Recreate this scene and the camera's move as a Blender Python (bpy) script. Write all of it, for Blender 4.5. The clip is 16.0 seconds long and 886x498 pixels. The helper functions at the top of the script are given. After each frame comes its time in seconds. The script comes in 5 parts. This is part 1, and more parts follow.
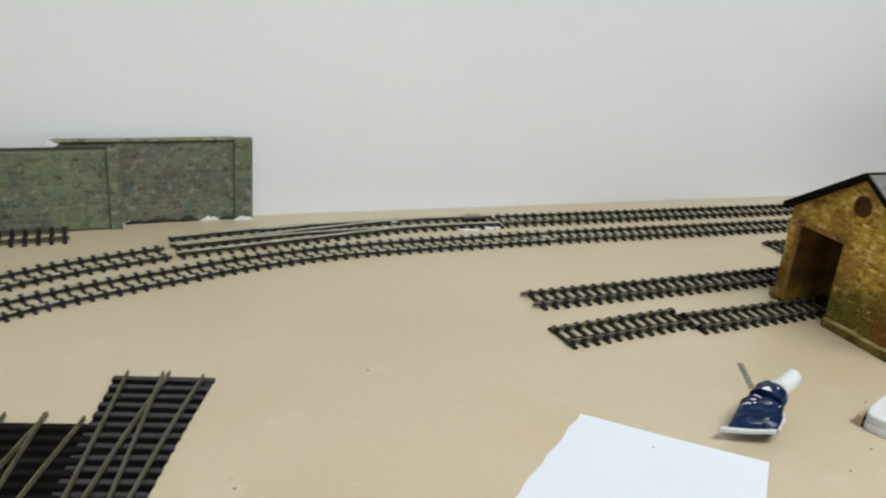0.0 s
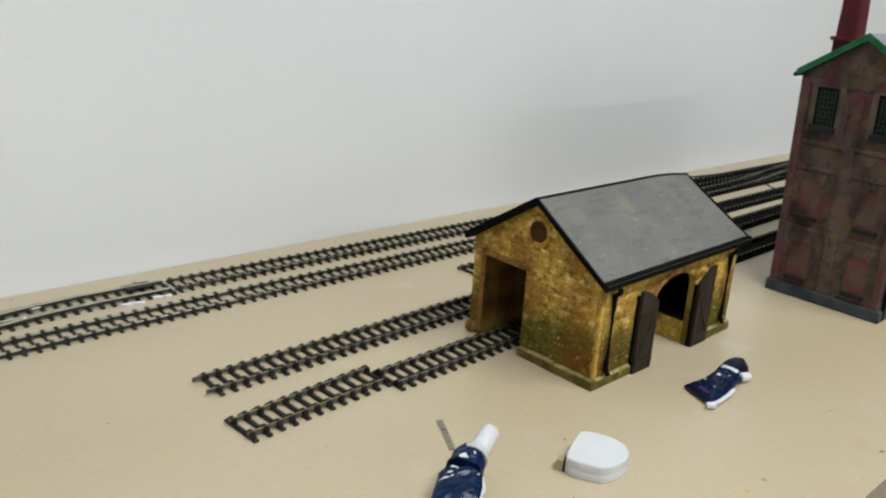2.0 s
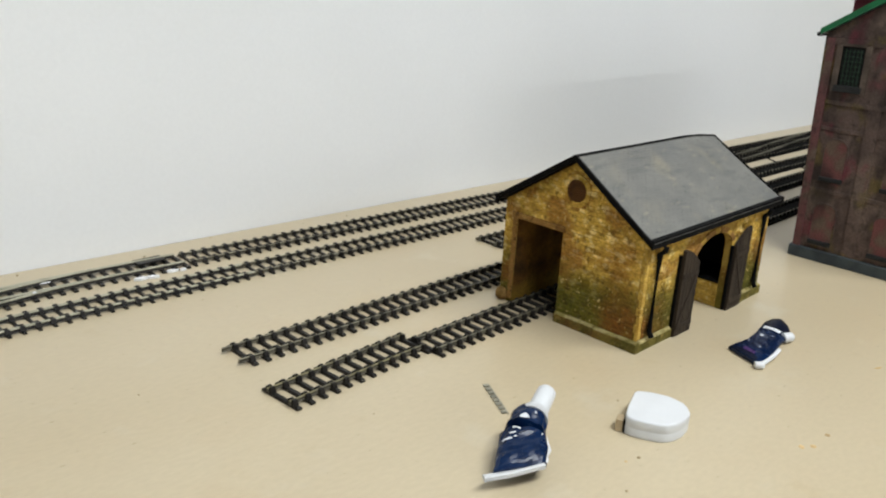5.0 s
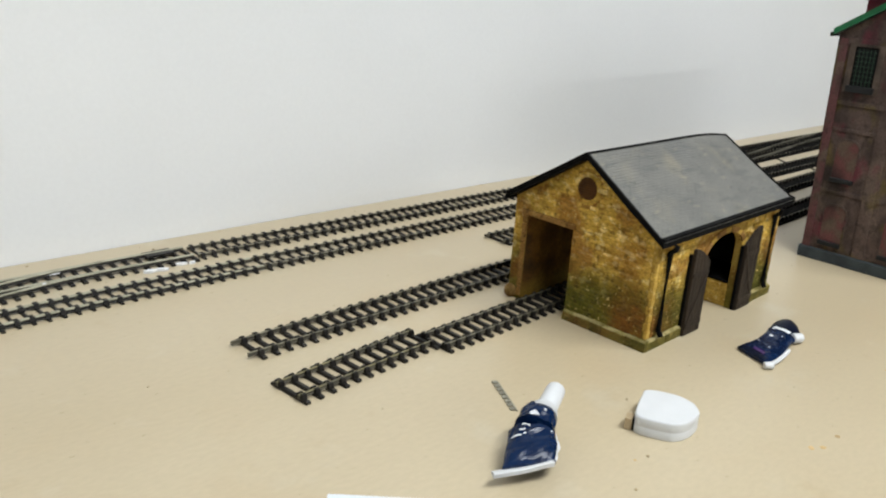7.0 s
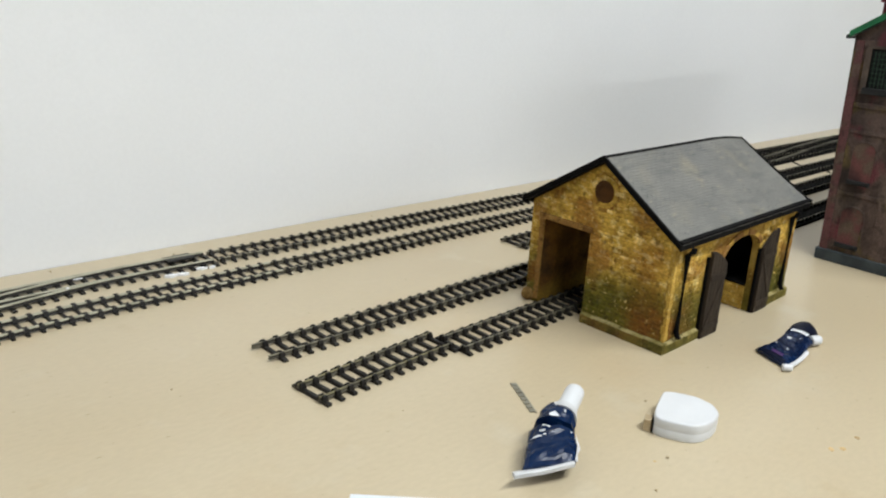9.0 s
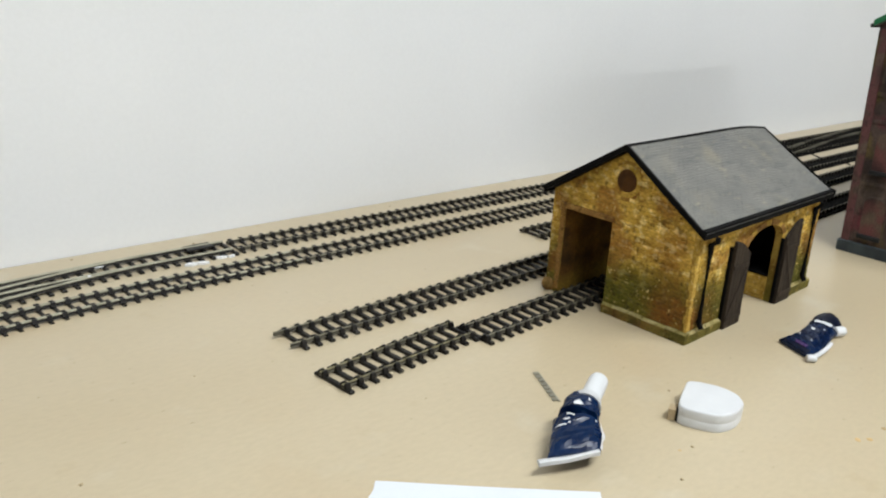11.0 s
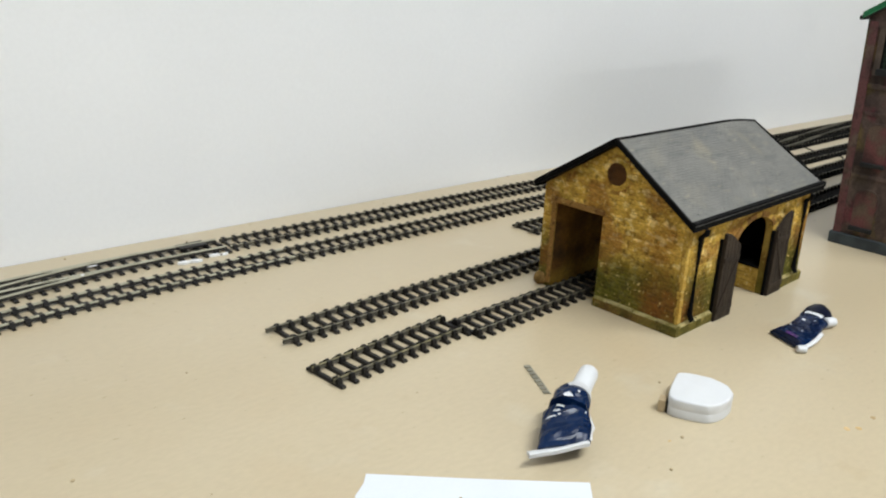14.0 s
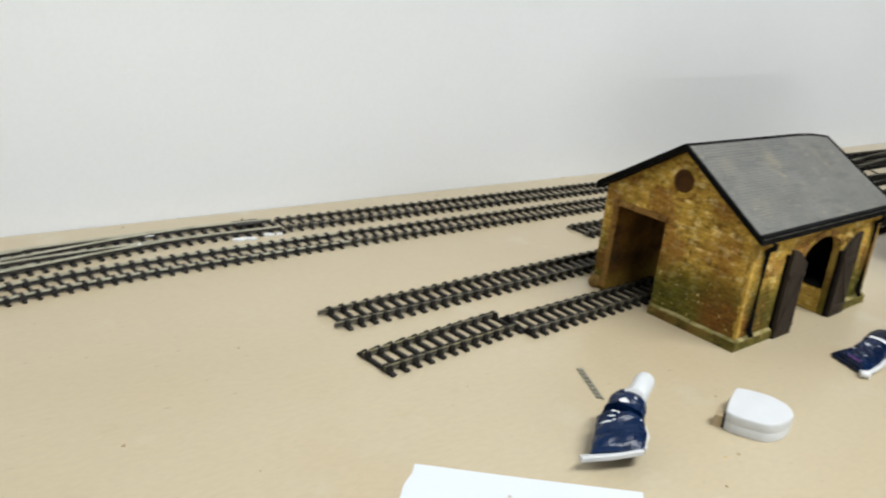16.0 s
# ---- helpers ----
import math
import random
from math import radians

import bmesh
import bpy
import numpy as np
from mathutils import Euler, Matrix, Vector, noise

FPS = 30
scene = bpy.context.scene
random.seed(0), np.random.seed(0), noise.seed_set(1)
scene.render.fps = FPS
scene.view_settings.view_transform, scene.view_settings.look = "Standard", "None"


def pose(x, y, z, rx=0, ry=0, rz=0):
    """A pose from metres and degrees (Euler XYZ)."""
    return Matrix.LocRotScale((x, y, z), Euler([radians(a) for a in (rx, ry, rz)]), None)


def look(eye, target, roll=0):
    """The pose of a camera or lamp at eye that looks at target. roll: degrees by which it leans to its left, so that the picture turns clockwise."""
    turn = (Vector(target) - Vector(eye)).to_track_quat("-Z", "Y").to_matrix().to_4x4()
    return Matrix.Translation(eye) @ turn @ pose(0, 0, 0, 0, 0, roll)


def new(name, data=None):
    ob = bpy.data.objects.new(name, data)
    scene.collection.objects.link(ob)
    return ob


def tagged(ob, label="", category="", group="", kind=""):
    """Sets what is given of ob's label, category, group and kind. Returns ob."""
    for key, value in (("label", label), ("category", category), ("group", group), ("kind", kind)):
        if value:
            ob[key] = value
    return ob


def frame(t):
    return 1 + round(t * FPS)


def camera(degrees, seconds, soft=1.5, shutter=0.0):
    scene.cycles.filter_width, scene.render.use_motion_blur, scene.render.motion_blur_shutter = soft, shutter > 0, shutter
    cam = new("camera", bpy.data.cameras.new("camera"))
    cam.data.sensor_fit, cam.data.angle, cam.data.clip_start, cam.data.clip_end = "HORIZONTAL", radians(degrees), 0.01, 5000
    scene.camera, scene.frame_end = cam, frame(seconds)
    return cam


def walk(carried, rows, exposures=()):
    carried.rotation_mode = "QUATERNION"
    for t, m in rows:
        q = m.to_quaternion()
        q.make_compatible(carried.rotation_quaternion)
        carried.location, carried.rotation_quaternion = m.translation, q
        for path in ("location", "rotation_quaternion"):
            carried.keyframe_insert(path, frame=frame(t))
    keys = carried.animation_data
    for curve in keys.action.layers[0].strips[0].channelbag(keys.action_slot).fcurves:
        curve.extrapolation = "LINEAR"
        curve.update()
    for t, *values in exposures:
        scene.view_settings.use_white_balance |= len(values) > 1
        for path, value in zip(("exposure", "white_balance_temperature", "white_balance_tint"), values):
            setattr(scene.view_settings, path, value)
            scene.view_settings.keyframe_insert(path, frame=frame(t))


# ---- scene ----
cam = camera(56.6, 16.0, soft=2.1, shutter=0.5)
PATH = [
    (0, (-0.05928, 0.00629, 0.21255), (0.05621, 0.26178, 0.10586), 5.06),
    (0.3, (-0.04998, 0.00206, 0.21360), (0.06952, 0.25683, 0.10968), 4.23),
    (0.5, (-0.04858, -0.00146, 0.21434), (0.07281, 0.25335, 0.11267), 4.01),
    (0.8, (-0.04357, -0.00203, 0.22343), (0.08307, 0.25201, 0.12679), 1.46),
    (1, (-0.03481, -0.00272, 0.22811), (0.10543, 0.24787, 0.14128), -0.20),
    (1.3, (-0.02003, 0.00619, 0.23001), (0.14049, 0.24292, 0.14166), 0.54),
    (1.5, (-0.01371, 0.01849, 0.22809), (0.15969, 0.24653, 0.13904), 0.54),
    (1.8, (0.00289, 0.03604, 0.21669), (0.19210, 0.24720, 0.11977), 2.93),
    (2, (0.00799, 0.04424, 0.22337), (0.20355, 0.25017, 0.12666), 3.59),
    (2.3, (0.01257, 0.05425, 0.22051), (0.21242, 0.25565, 0.12289), 3.57),
    (2.5, (0.02082, 0.06325, 0.21367), (0.21698, 0.26837, 0.11648), 2.43),
    (2.8, (0.02698, 0.07357, 0.20821), (0.22107, 0.28045, 0.11060), 2.57),
    (3, (0.02547, 0.08350, 0.20190), (0.21698, 0.28986, 0.09827), 3.36),
    (3.3, (0.01586, 0.08755, 0.19790), (0.20974, 0.29424, 0.09950), 3.74),
    (3.5, (0.00747, 0.08400, 0.19766), (0.20463, 0.28800, 0.10012), 3.72),
    (3.7, (0.00068, 0.08216, 0.19754), (0.20346, 0.28116, 0.10095), 3.43),
    (5.8, (-0.01296, 0.07586, 0.19643), (0.19008, 0.27403, 0.09896), 3.22),
    (6, (-0.01404, 0.07618, 0.19602), (0.18756, 0.27583, 0.09858), 3.31),
    (6.5, (-0.01428, 0.08137, 0.19284), (0.18465, 0.28226, 0.09251), 3.47),
    (7, (-0.01186, 0.07934, 0.19594), (0.18996, 0.27831, 0.09754), 3.88),
    (7.5, (-0.01382, 0.07829, 0.19772), (0.18648, 0.27917, 0.10012), 3.23),
    (8, (-0.01803, 0.07784, 0.19586), (0.18006, 0.28122, 0.09893), 3.41),
    (8.5, (-0.01803, 0.07796, 0.19456), (0.17975, 0.28110, 0.09649), 2.94),
    (9, (-0.01666, 0.07869, 0.19576), (0.18221, 0.28142, 0.09907), 3.34),
    (9.5, (-0.01850, 0.08188, 0.19254), (0.17876, 0.28499, 0.09338), 3.56),
    (10, (-0.01946, 0.08289, 0.19298), (0.17650, 0.28742, 0.09414), 3.16),
    (12.5, (-0.02121, 0.08080, 0.19020), (0.17375, 0.28630, 0.09139), 3.48),
    (13, (-0.01895, 0.07767, 0.19260), (0.17895, 0.28023, 0.09357), 3.12),
    (13.5, (-0.01836, 0.07845, 0.19245), (0.17861, 0.28218, 0.09399), 2.41),
    (14, (-0.01870, 0.07825, 0.19091), (0.17708, 0.28273, 0.09162), 2.71),
    (14.5, (-0.01669, 0.07917, 0.18753), (0.17916, 0.28366, 0.08840), 2.91),
    (15, (-0.02305, 0.08364, 0.18654), (0.16807, 0.29323, 0.08885), 3.88),
    (15.5, (-0.02526, 0.07700, 0.18640), (0.16939, 0.28449, 0.09123), 4.47),
    (16, (-0.02392, 0.08831, 0.18540), (0.16150, 0.30155, 0.08466), 6.00),
]
EXPOSURES = [(0, -0.25), (0.5, -0.44), (1.0, -0.49), (1.5, -0.34), (2.0, -0.27), (2.5, -0.22), (3.0, -0.16), (3.5, -0.13), (6.0, -0.03), (16.0, -0.02)]
walk(cam, [(t, look(eye, target, roll)) for t, eye, target, roll in PATH], EXPOSURES)


# ---- world, lamps, exposure ----
world = bpy.data.worlds.new("world")
scene.world = world
world.use_nodes = True
world.node_tree.nodes["Background"].inputs[0].default_value = (0.75, 0.8, 0.9, 1)
world.node_tree.nodes["Background"].inputs[1].default_value = 0.05
scene.view_settings.exposure = 0.0


def area_lamp(name, x, y, z, sx, sy, watts, colour):
    data = bpy.data.lights.new(name, "AREA")
    data.shape, data.size, data.size_y, data.energy, data.color = "RECTANGLE", sx, sy, watts, colour
    ob = new(name, data)
    ob.matrix_basis = pose(x, y, z)
    return ob


# two long fluorescent ceiling fittings, one over the layout, one across the room
LAMP_A = (0.39, -0.42, 1.44)
LAMP_B = (0.95, -3.25, 1.40)
area_lamp("lamp_over_layout", *LAMP_A, 1.5, 0.16, 36, (0.96, 0.995, 1.0))
area_lamp("lamp_across_room", *LAMP_B, 1.5, 0.10, 36, (0.96, 0.995, 1.0))


# ---- materials ----
def mix_node(nt, fac, a, b):
    n = nt.nodes.new("ShaderNodeMix")
    n.data_type = "RGBA"
    for socket, value in ((n.inputs[0], fac), (n.inputs[6], a), (n.inputs[7], b)):
        if hasattr(value, "is_output"):
            nt.links.new(value, socket)
        else:
            socket.default_value = value if isinstance(value, (int, float)) else (*value, 1)
    return n.outputs[2]


def noise_node(nt, where, scale, detail=4, stretch=None):
    if stretch:
        m = nt.nodes.new("ShaderNodeMapping")
        m.inputs["Scale"].default_value = stretch
        nt.links.new(where, m.inputs[0])
        where = m.outputs[0]
    n = nt.nodes.new("ShaderNodeTexNoise")
    n.inputs["Scale"].default_value, n.inputs["Detail"].default_value = scale, detail
    nt.links.new(where, n.inputs["Vector"])
    return n.outputs["Fac"]


def ramp_node(nt, value, lo, hi):
    n = nt.nodes.new("ShaderNodeMapRange")
    n.interpolation_type = "SMOOTHSTEP"
    n.inputs["From Min"].default_value, n.inputs["From Max"].default_value = lo, hi
    nt.links.new(value, n.inputs["Value"])
    return n.outputs["Result"]


def surface(name, base, other=None, rough=0.6, metal=0.0, coarse=60, fine=600, bump=0.15, rnd=0.0, stretch=None, blend=(0.4, 0.65), grain=0.12, height=0.0004, extra=None, random_colour=None):
    """A material of two colours in coarse patches, a fine grain in value and relief, and a spread from piece to piece."""
    m = bpy.data.materials.new(name)
    m.use_nodes = True
    nt = m.node_tree
    bsdf = nt.nodes["Principled BSDF"]
    bsdf.inputs["Metallic"].default_value = metal
    where = nt.nodes.new("ShaderNodeNewGeometry").outputs["Position"]
    col = mix_node(nt, ramp_node(nt, noise_node(nt, where, coarse, 5, stretch), *blend), base, other or [c * 0.85 for c in base])
    if random_colour:
        pick = nt.nodes.new("ShaderNodeObjectInfo").outputs["Random"]
        col = mix_node(nt, ramp_node(nt, pick, 0.35, 1.0), col, random_colour)
    if extra:
        col = extra(nt, where, col)
    g = noise_node(nt, where, fine, 3, stretch)
    h = nt.nodes.new("ShaderNodeHueSaturation")
    v = nt.nodes.new("ShaderNodeMapRange")
    v.inputs["From Min"].default_value, v.inputs["From Max"].default_value = 0.25, 0.75
    v.inputs["To Min"].default_value, v.inputs["To Max"].default_value = 1 - grain, 1 + grain
    nt.links.new(g, v.inputs["Value"])
    value = v.outputs[0]
    if rnd:
        o = nt.nodes.new("ShaderNodeObjectInfo")
        r = nt.nodes.new("ShaderNodeMapRange")
        r.inputs["To Min"].default_value, r.inputs["To Max"].default_value = 1 - rnd, 1 + rnd
        nt.links.new(o.outputs["Random"], r.inputs["Value"])
        mul = nt.nodes.new("ShaderNodeMath")
        mul.operation = "MULTIPLY"
        nt.links.new(value, mul.inputs[0])
        nt.links.new(r.outputs[0], mul.inputs[1])
        value = mul.outputs[0]
    nt.links.new(value, h.inputs["Value"])
    nt.links.new(col, h.inputs["Color"])
    nt.links.new(h.outputs[0], bsdf.inputs["Base Color"])
    rr = nt.nodes.new("ShaderNodeMapRange")
    rr.inputs["To Min"].default_value, rr.inputs["To Max"].default_value = max(rough - 0.12, 0.05), min(rough + 0.12, 1)
    nt.links.new(g, rr.inputs["Value"])
    nt.links.new(rr.outputs[0], bsdf.inputs["Roughness"])
    if bump:
        b = nt.nodes.new("ShaderNodeBump")
        b.inputs["Strength"].default_value, b.inputs["Distance"].default_value = bump, height
        nt.links.new(g, b.inputs["Height"])
        nt.links.new(b.outputs[0], bsdf.inputs["Normal"])
    return m


def moss_or_lit_foot(colour, low, high, scale, amount=1.0):
    """Moss, or a paler lit foot: a second colour in ragged patches between two heights."""
    def add(nt, where, col):
        sep = nt.nodes.new("ShaderNodeSeparateXYZ")
        nt.links.new(where, sep.inputs[0])
        n = noise_node(nt, where, scale, 5)
        s = nt.nodes.new("ShaderNodeMath")
        s.operation = "MULTIPLY_ADD"
        s.inputs[1].default_value, s.inputs[2].default_value = 0.05, -0.025
        nt.links.new(n, s.inputs[0])
        t = nt.nodes.new("ShaderNodeMath")
        nt.links.new(sep.outputs[2], t.inputs[0])
        nt.links.new(s.outputs[0], t.inputs[1])
        k = ramp_node(nt, t.outputs[0], high, low)
        q = nt.nodes.new("ShaderNodeMath")
        q.operation = "MULTIPLY"
        q.inputs[1].default_value = amount
        nt.links.new(k, q.inputs[0])
        return mix_node(nt, q.outputs[0], col, colour)
    return add


def stain(colour, centre, radius, scale, amount=1.0):
    """One ragged stain round a place on a wall."""
    def add(nt, where, col):
        d = nt.nodes.new("ShaderNodeVectorMath")
        d.operation = "DISTANCE"
        d.inputs[1].default_value = centre
        nt.links.new(where, d.inputs[0])
        s = nt.nodes.new("ShaderNodeMath")
        s.operation = "MULTIPLY_ADD"
        s.inputs[1].default_value = radius * 1.6
        nt.links.new(noise_node(nt, where, scale, 5), s.inputs[0])
        nt.links.new(d.outputs["Value"], s.inputs[2])
        k = ramp_node(nt, s.outputs[0], radius * 2.0, radius * 1.1)
        q = nt.nodes.new("ShaderNodeMath")
        q.operation = "MULTIPLY"
        q.inputs[1].default_value = amount
        nt.links.new(k, q.inputs[0])
        return mix_node(nt, q.outputs[0], col, colour)
    return add


def patches(colour, scale, lo, hi, amount=1.0, stretch=None):
    def add(nt, where, col):
        k = ramp_node(nt, noise_node(nt, where, scale, 4, stretch), lo, hi)
        q = nt.nodes.new("ShaderNodeMath")
        q.operation = "MULTIPLY"
        q.inputs[1].default_value = amount
        nt.links.new(k, q.inputs[0])
        return mix_node(nt, q.outputs[0], col, colour)
    return add


def both(*adds):
    def add(nt, where, col):
        for a in adds:
            col = a(nt, where, col)
        return col
    return add


WALL_PAINT = surface("wall_paint", (0.775, 0.785, 0.791), (0.740, 0.752, 0.758), 0.85, coarse=3, fine=350, bump=0.08, grain=0.015, blend=(0.3, 0.7))
BOARD = surface("board", (0.495, 0.418, 0.287), (0.455, 0.376, 0.248), 0.33, coarse=7, fine=420, bump=0.1, grain=0.045, stretch=(0.5, 1, 1), blend=(0.3, 0.75), extra=both(patches((0.40, 0.31, 0.18), 38, 0.62, 0.8, 0.35), patches((0.53, 0.48, 0.37), 24, 0.58, 0.75, 0.5), patches((0.47, 0.37, 0.235), 11, 0.52, 0.72, 0.5)))
BOARD_EDGE = surface("board_edge", (0.36, 0.26, 0.15), None, 0.8, coarse=40, fine=300)
SLEEPER = surface("sleeper_plastic", (0.009, 0.008, 0.0072), (0.018, 0.016, 0.014), 0.42, coarse=120, fine=1500, bump=0.3, rnd=0.25)
SLEEPER.node_tree.nodes["Principled BSDF"].inputs["Specular IOR Level"].default_value = 0.2
SLEEPER_SATIN = surface("satin_sleeper_plastic", (0.009, 0.008, 0.0072), (0.015, 0.0135, 0.012), 0.36, coarse=120, fine=1500, bump=0.2, rnd=0.25)
SLEEPER_SATIN.node_tree.nodes["Principled BSDF"].inputs["Specular IOR Level"].default_value = 0.25
SLEEPER_OLD = surface("worn_sleeper_plastic", (0.010, 0.009, 0.0085), (0.006, 0.0054, 0.005), 0.24, coarse=60, fine=1500, bump=0.3, rnd=0.25)
SLEEPER_DULL = surface("dull_sleeper_plastic", (0.0045, 0.004, 0.0037), (0.008, 0.007, 0.0065), 0.7, coarse=60, fine=1500, bump=0.3, rnd=0.25)
SLEEPER_DULL.node_tree.nodes["Principled BSDF"].inputs["Specular IOR Level"].default_value = 0.08
WEB_BLACK = surface("black_web", (0.0025, 0.0022, 0.002), (0.004, 0.0035, 0.003), 0.9, coarse=60, fine=900)
WEB_BLACK.node_tree.nodes["Principled BSDF"].inputs["Specular IOR Level"].default_value = 0.05
RAIL = surface("rail_metal", (0.33, 0.305, 0.225), (0.20, 0.18, 0.125), 0.5, 0.3, coarse=70, fine=900, bump=0.08)
RAIL_OLD = surface("tarnished_rail", (0.19, 0.165, 0.08), (0.10, 0.09, 0.06), 0.5, 0.3, coarse=60, fine=900, bump=0.1)
RAIL_GREY = surface("grey_old_rail", (0.125, 0.112, 0.078), (0.115, 0.092, 0.036), 0.5, 0.4, coarse=45, fine=900, bump=0.1)
RAIL_OLIVE = surface("olive_old_rail", (0.135, 0.112, 0.036), (0.075, 0.060, 0.025), 0.5, 0.3, coarse=60, fine=900, bump=0.1)
RAIL_RUST = surface("rusty_rail", (0.060, 0.036, 0.016), (0.032, 0.020, 0.010), 0.7, 0.0, coarse=80, fine=900, bump=0.2)
RAIL_DARK = surface("dark_rail", (0.17, 0.155, 0.105), (0.10, 0.09, 0.062), 0.55, 0.2, coarse=70, fine=900, bump=0.08)
RAIL_PALE = surface("pale_rail", (0.36, 0.345, 0.26), (0.25, 0.24, 0.175), 0.5, 0.0, coarse=90, fine=900, bump=0.08)
RAIL_SHADE = surface("shaded_rail_side", (0.014, 0.012, 0.010), (0.022, 0.019, 0.015), 0.7, 0.0, coarse=90, fine=900, bump=0.1)
RAIL_SIDE = surface("rail_side", (0.075, 0.066, 0.042), (0.042, 0.036, 0.024), 0.6, 0.0, coarse=90, fine=900, bump=0.1)
JOINER = surface("joiner_metal", (0.17, 0.15, 0.1), (0.11, 0.1, 0.07), 0.4, 0.8, coarse=200, fine=1500)
FLAT = (0.75, 0.75, 1.25)            # streaks that lie along the courses
STONE = surface("shed_stone", (0.56, 0.355, 0.060), (0.34, 0.19, 0.026), 0.85, coarse=80, fine=600, bump=0.45, rnd=0.12, blend=(0.40, 0.66), grain=0.4, stretch=FLAT, random_colour=(0.52, 0.335, 0.064),
                extra=both(patches((0.78, 0.60, 0.23), 190, 0.53, 0.64, 0.75, FLAT), patches((0.18, 0.092, 0.014), 140, 0.55, 0.66, 0.5, FLAT), patches((0.13, 0.092, 0.010), 48, 0.56, 0.69, 0.5),
                           moss_or_lit_foot((0.048, 0.057, 0.0042), 0.012, 0.045, 22, 0.84), patches((0.19, 0.058, 0.012), 36, 0.50, 0.62, 0.6), stain((0.060, 0.072, 0.005), (0.364, 0.338, 0.020), 0.024, 70, 0.4), stain((0.17, 0.060, 0.010), (0.364, 0.300, 0.018), 0.020, 130, 0.42), stain((0.25, 0.085, 0.014), (0.364, 0.306, 0.048), 0.016, 140, 0.4),
                           stain((0.062, 0.060, 0.006), (0.392, 0.289, 0.018), 0.022, 110, 0.6), stain((0.062, 0.064, 0.006), (0.495, 0.289, 0.016), 0.020, 110, 0.6), stain((0.17, 0.080, 0.012), (0.440, 0.289, 0.060), 0.024, 120, 0.5),
                           patches((0.040, 0.026, 0.005), 260, 0.56, 0.68, 0.55), patches((0.66, 0.48, 0.17), 430, 0.63, 0.70, 0.75)))
MORTAR = surface("shed_mortar", (0.42, 0.265, 0.055), (0.27, 0.15, 0.026), 0.9, coarse=90, fine=1000, bump=0.4, grain=0.3, stretch=FLAT, extra=both(patches((0.18, 0.062, 0.012), 30, 0.46, 0.60, 0.7), patches((0.50, 0.34, 0.09), 380, 0.58, 0.68, 0.8), moss_or_lit_foot((0.055, 0.065, 0.005), 0.012, 0.044, 22, 0.75), stain((0.19, 0.065, 0.012), (0.364, 0.300, 0.018), 0.020, 130, 0.45)))
QUOIN = surface("pale_stone", (0.50, 0.325, 0.065), (0.36, 0.215, 0.036), 0.8, coarse=120, fine=900, bump=0.4, rnd=0.15, grain=0.3, extra=both(patches((0.20, 0.11, 0.018), 200, 0.55, 0.68, 0.6), patches((0.64, 0.50, 0.20), 320, 0.58, 0.7, 0.6)))
# Inner stone: its dark brown holds the shed's shade, paler at the lit foot.
INNER = surface("inner_stone", (0.150, 0.070, 0.011), (0.085, 0.038, 0.007), 0.9, coarse=60, fine=900, bump=0.4, grain=0.35, extra=both(patches((0.020, 0.010, 0.004), 34, 0.46, 0.62, 0.75), moss_or_lit_foot((0.22, 0.135, 0.018), 0.002, 0.024, 40, 0.75)))
# Darker copy of it for the deeper shade further in.
DEEP_SHADE = surface("deep_shade_inner_stone", (0.020, 0.010, 0.004), (0.010, 0.006, 0.003), 0.9, coarse=60, fine=900, bump=0.3, grain=0.3)
PINK = surface("dressed_stone", (0.27, 0.14, 0.036), (0.18, 0.085, 0.02), 0.8, coarse=90, fine=1300, bump=0.5, rnd=0.15, grain=0.4, extra=both(patches((0.09, 0.045, 0.01), 260, 0.53, 0.66, 0.75), patches((0.45, 0.28, 0.08), 330, 0.58, 0.7, 0.6)))
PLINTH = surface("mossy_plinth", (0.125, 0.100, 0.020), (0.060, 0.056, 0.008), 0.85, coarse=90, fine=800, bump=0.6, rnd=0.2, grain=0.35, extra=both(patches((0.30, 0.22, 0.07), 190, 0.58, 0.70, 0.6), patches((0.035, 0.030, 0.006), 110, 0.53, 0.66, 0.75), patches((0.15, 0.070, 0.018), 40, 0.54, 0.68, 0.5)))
LIT_LEDGE = surface("lit_ledge", (0.30, 0.25, 0.11), (0.17, 0.14, 0.04), 0.85, coarse=120, fine=800, bump=0.4, rnd=0.15, grain=0.3)
GUARD = surface("guard_stone", (0.27, 0.16, 0.05), (0.13, 0.075, 0.02), 0.85, coarse=110, fine=800, bump=0.5, grain=0.35)
SLATE = surface("slate", (0.151, 0.150, 0.139), (0.175, 0.173, 0.158), 0.6, coarse=45, fine=1500, bump=0.35, grain=0.16, extra=both(patches((0.245, 0.225, 0.165), 38, 0.52, 0.74, 0.55), patches((0.105, 0.107, 0.105), 200, 0.5, 0.7, 0.6, (0.25, 1, 1)), patches((0.115, 0.118, 0.120), 18, 0.5, 0.7, 0.5), patches((0.30, 0.27, 0.20), 300, 0.60, 0.72, 0.5, (0.35, 1, 1))))
BLACK = surface("black_paint", (0.0035, 0.0035, 0.0038), (0.006, 0.006, 0.006), 0.6, coarse=100, fine=900, bump=0.1)
BLACK.node_tree.nodes["Principled BSDF"].inputs["Specular IOR Level"].default_value = 0.06
DOOR_WOOD = surface("dark_door", (0.026, 0.0185, 0.0125), (0.042, 0.030, 0.0205), 0.75, coarse=130, fine=1200, bump=0.4, stretch=(3, 3, 0.4), rnd=0.18)
LOUVRE = surface("brown_louvre", (0.100, 0.042, 0.009), (0.066, 0.027, 0.007), 0.75, coarse=150, fine=1200)
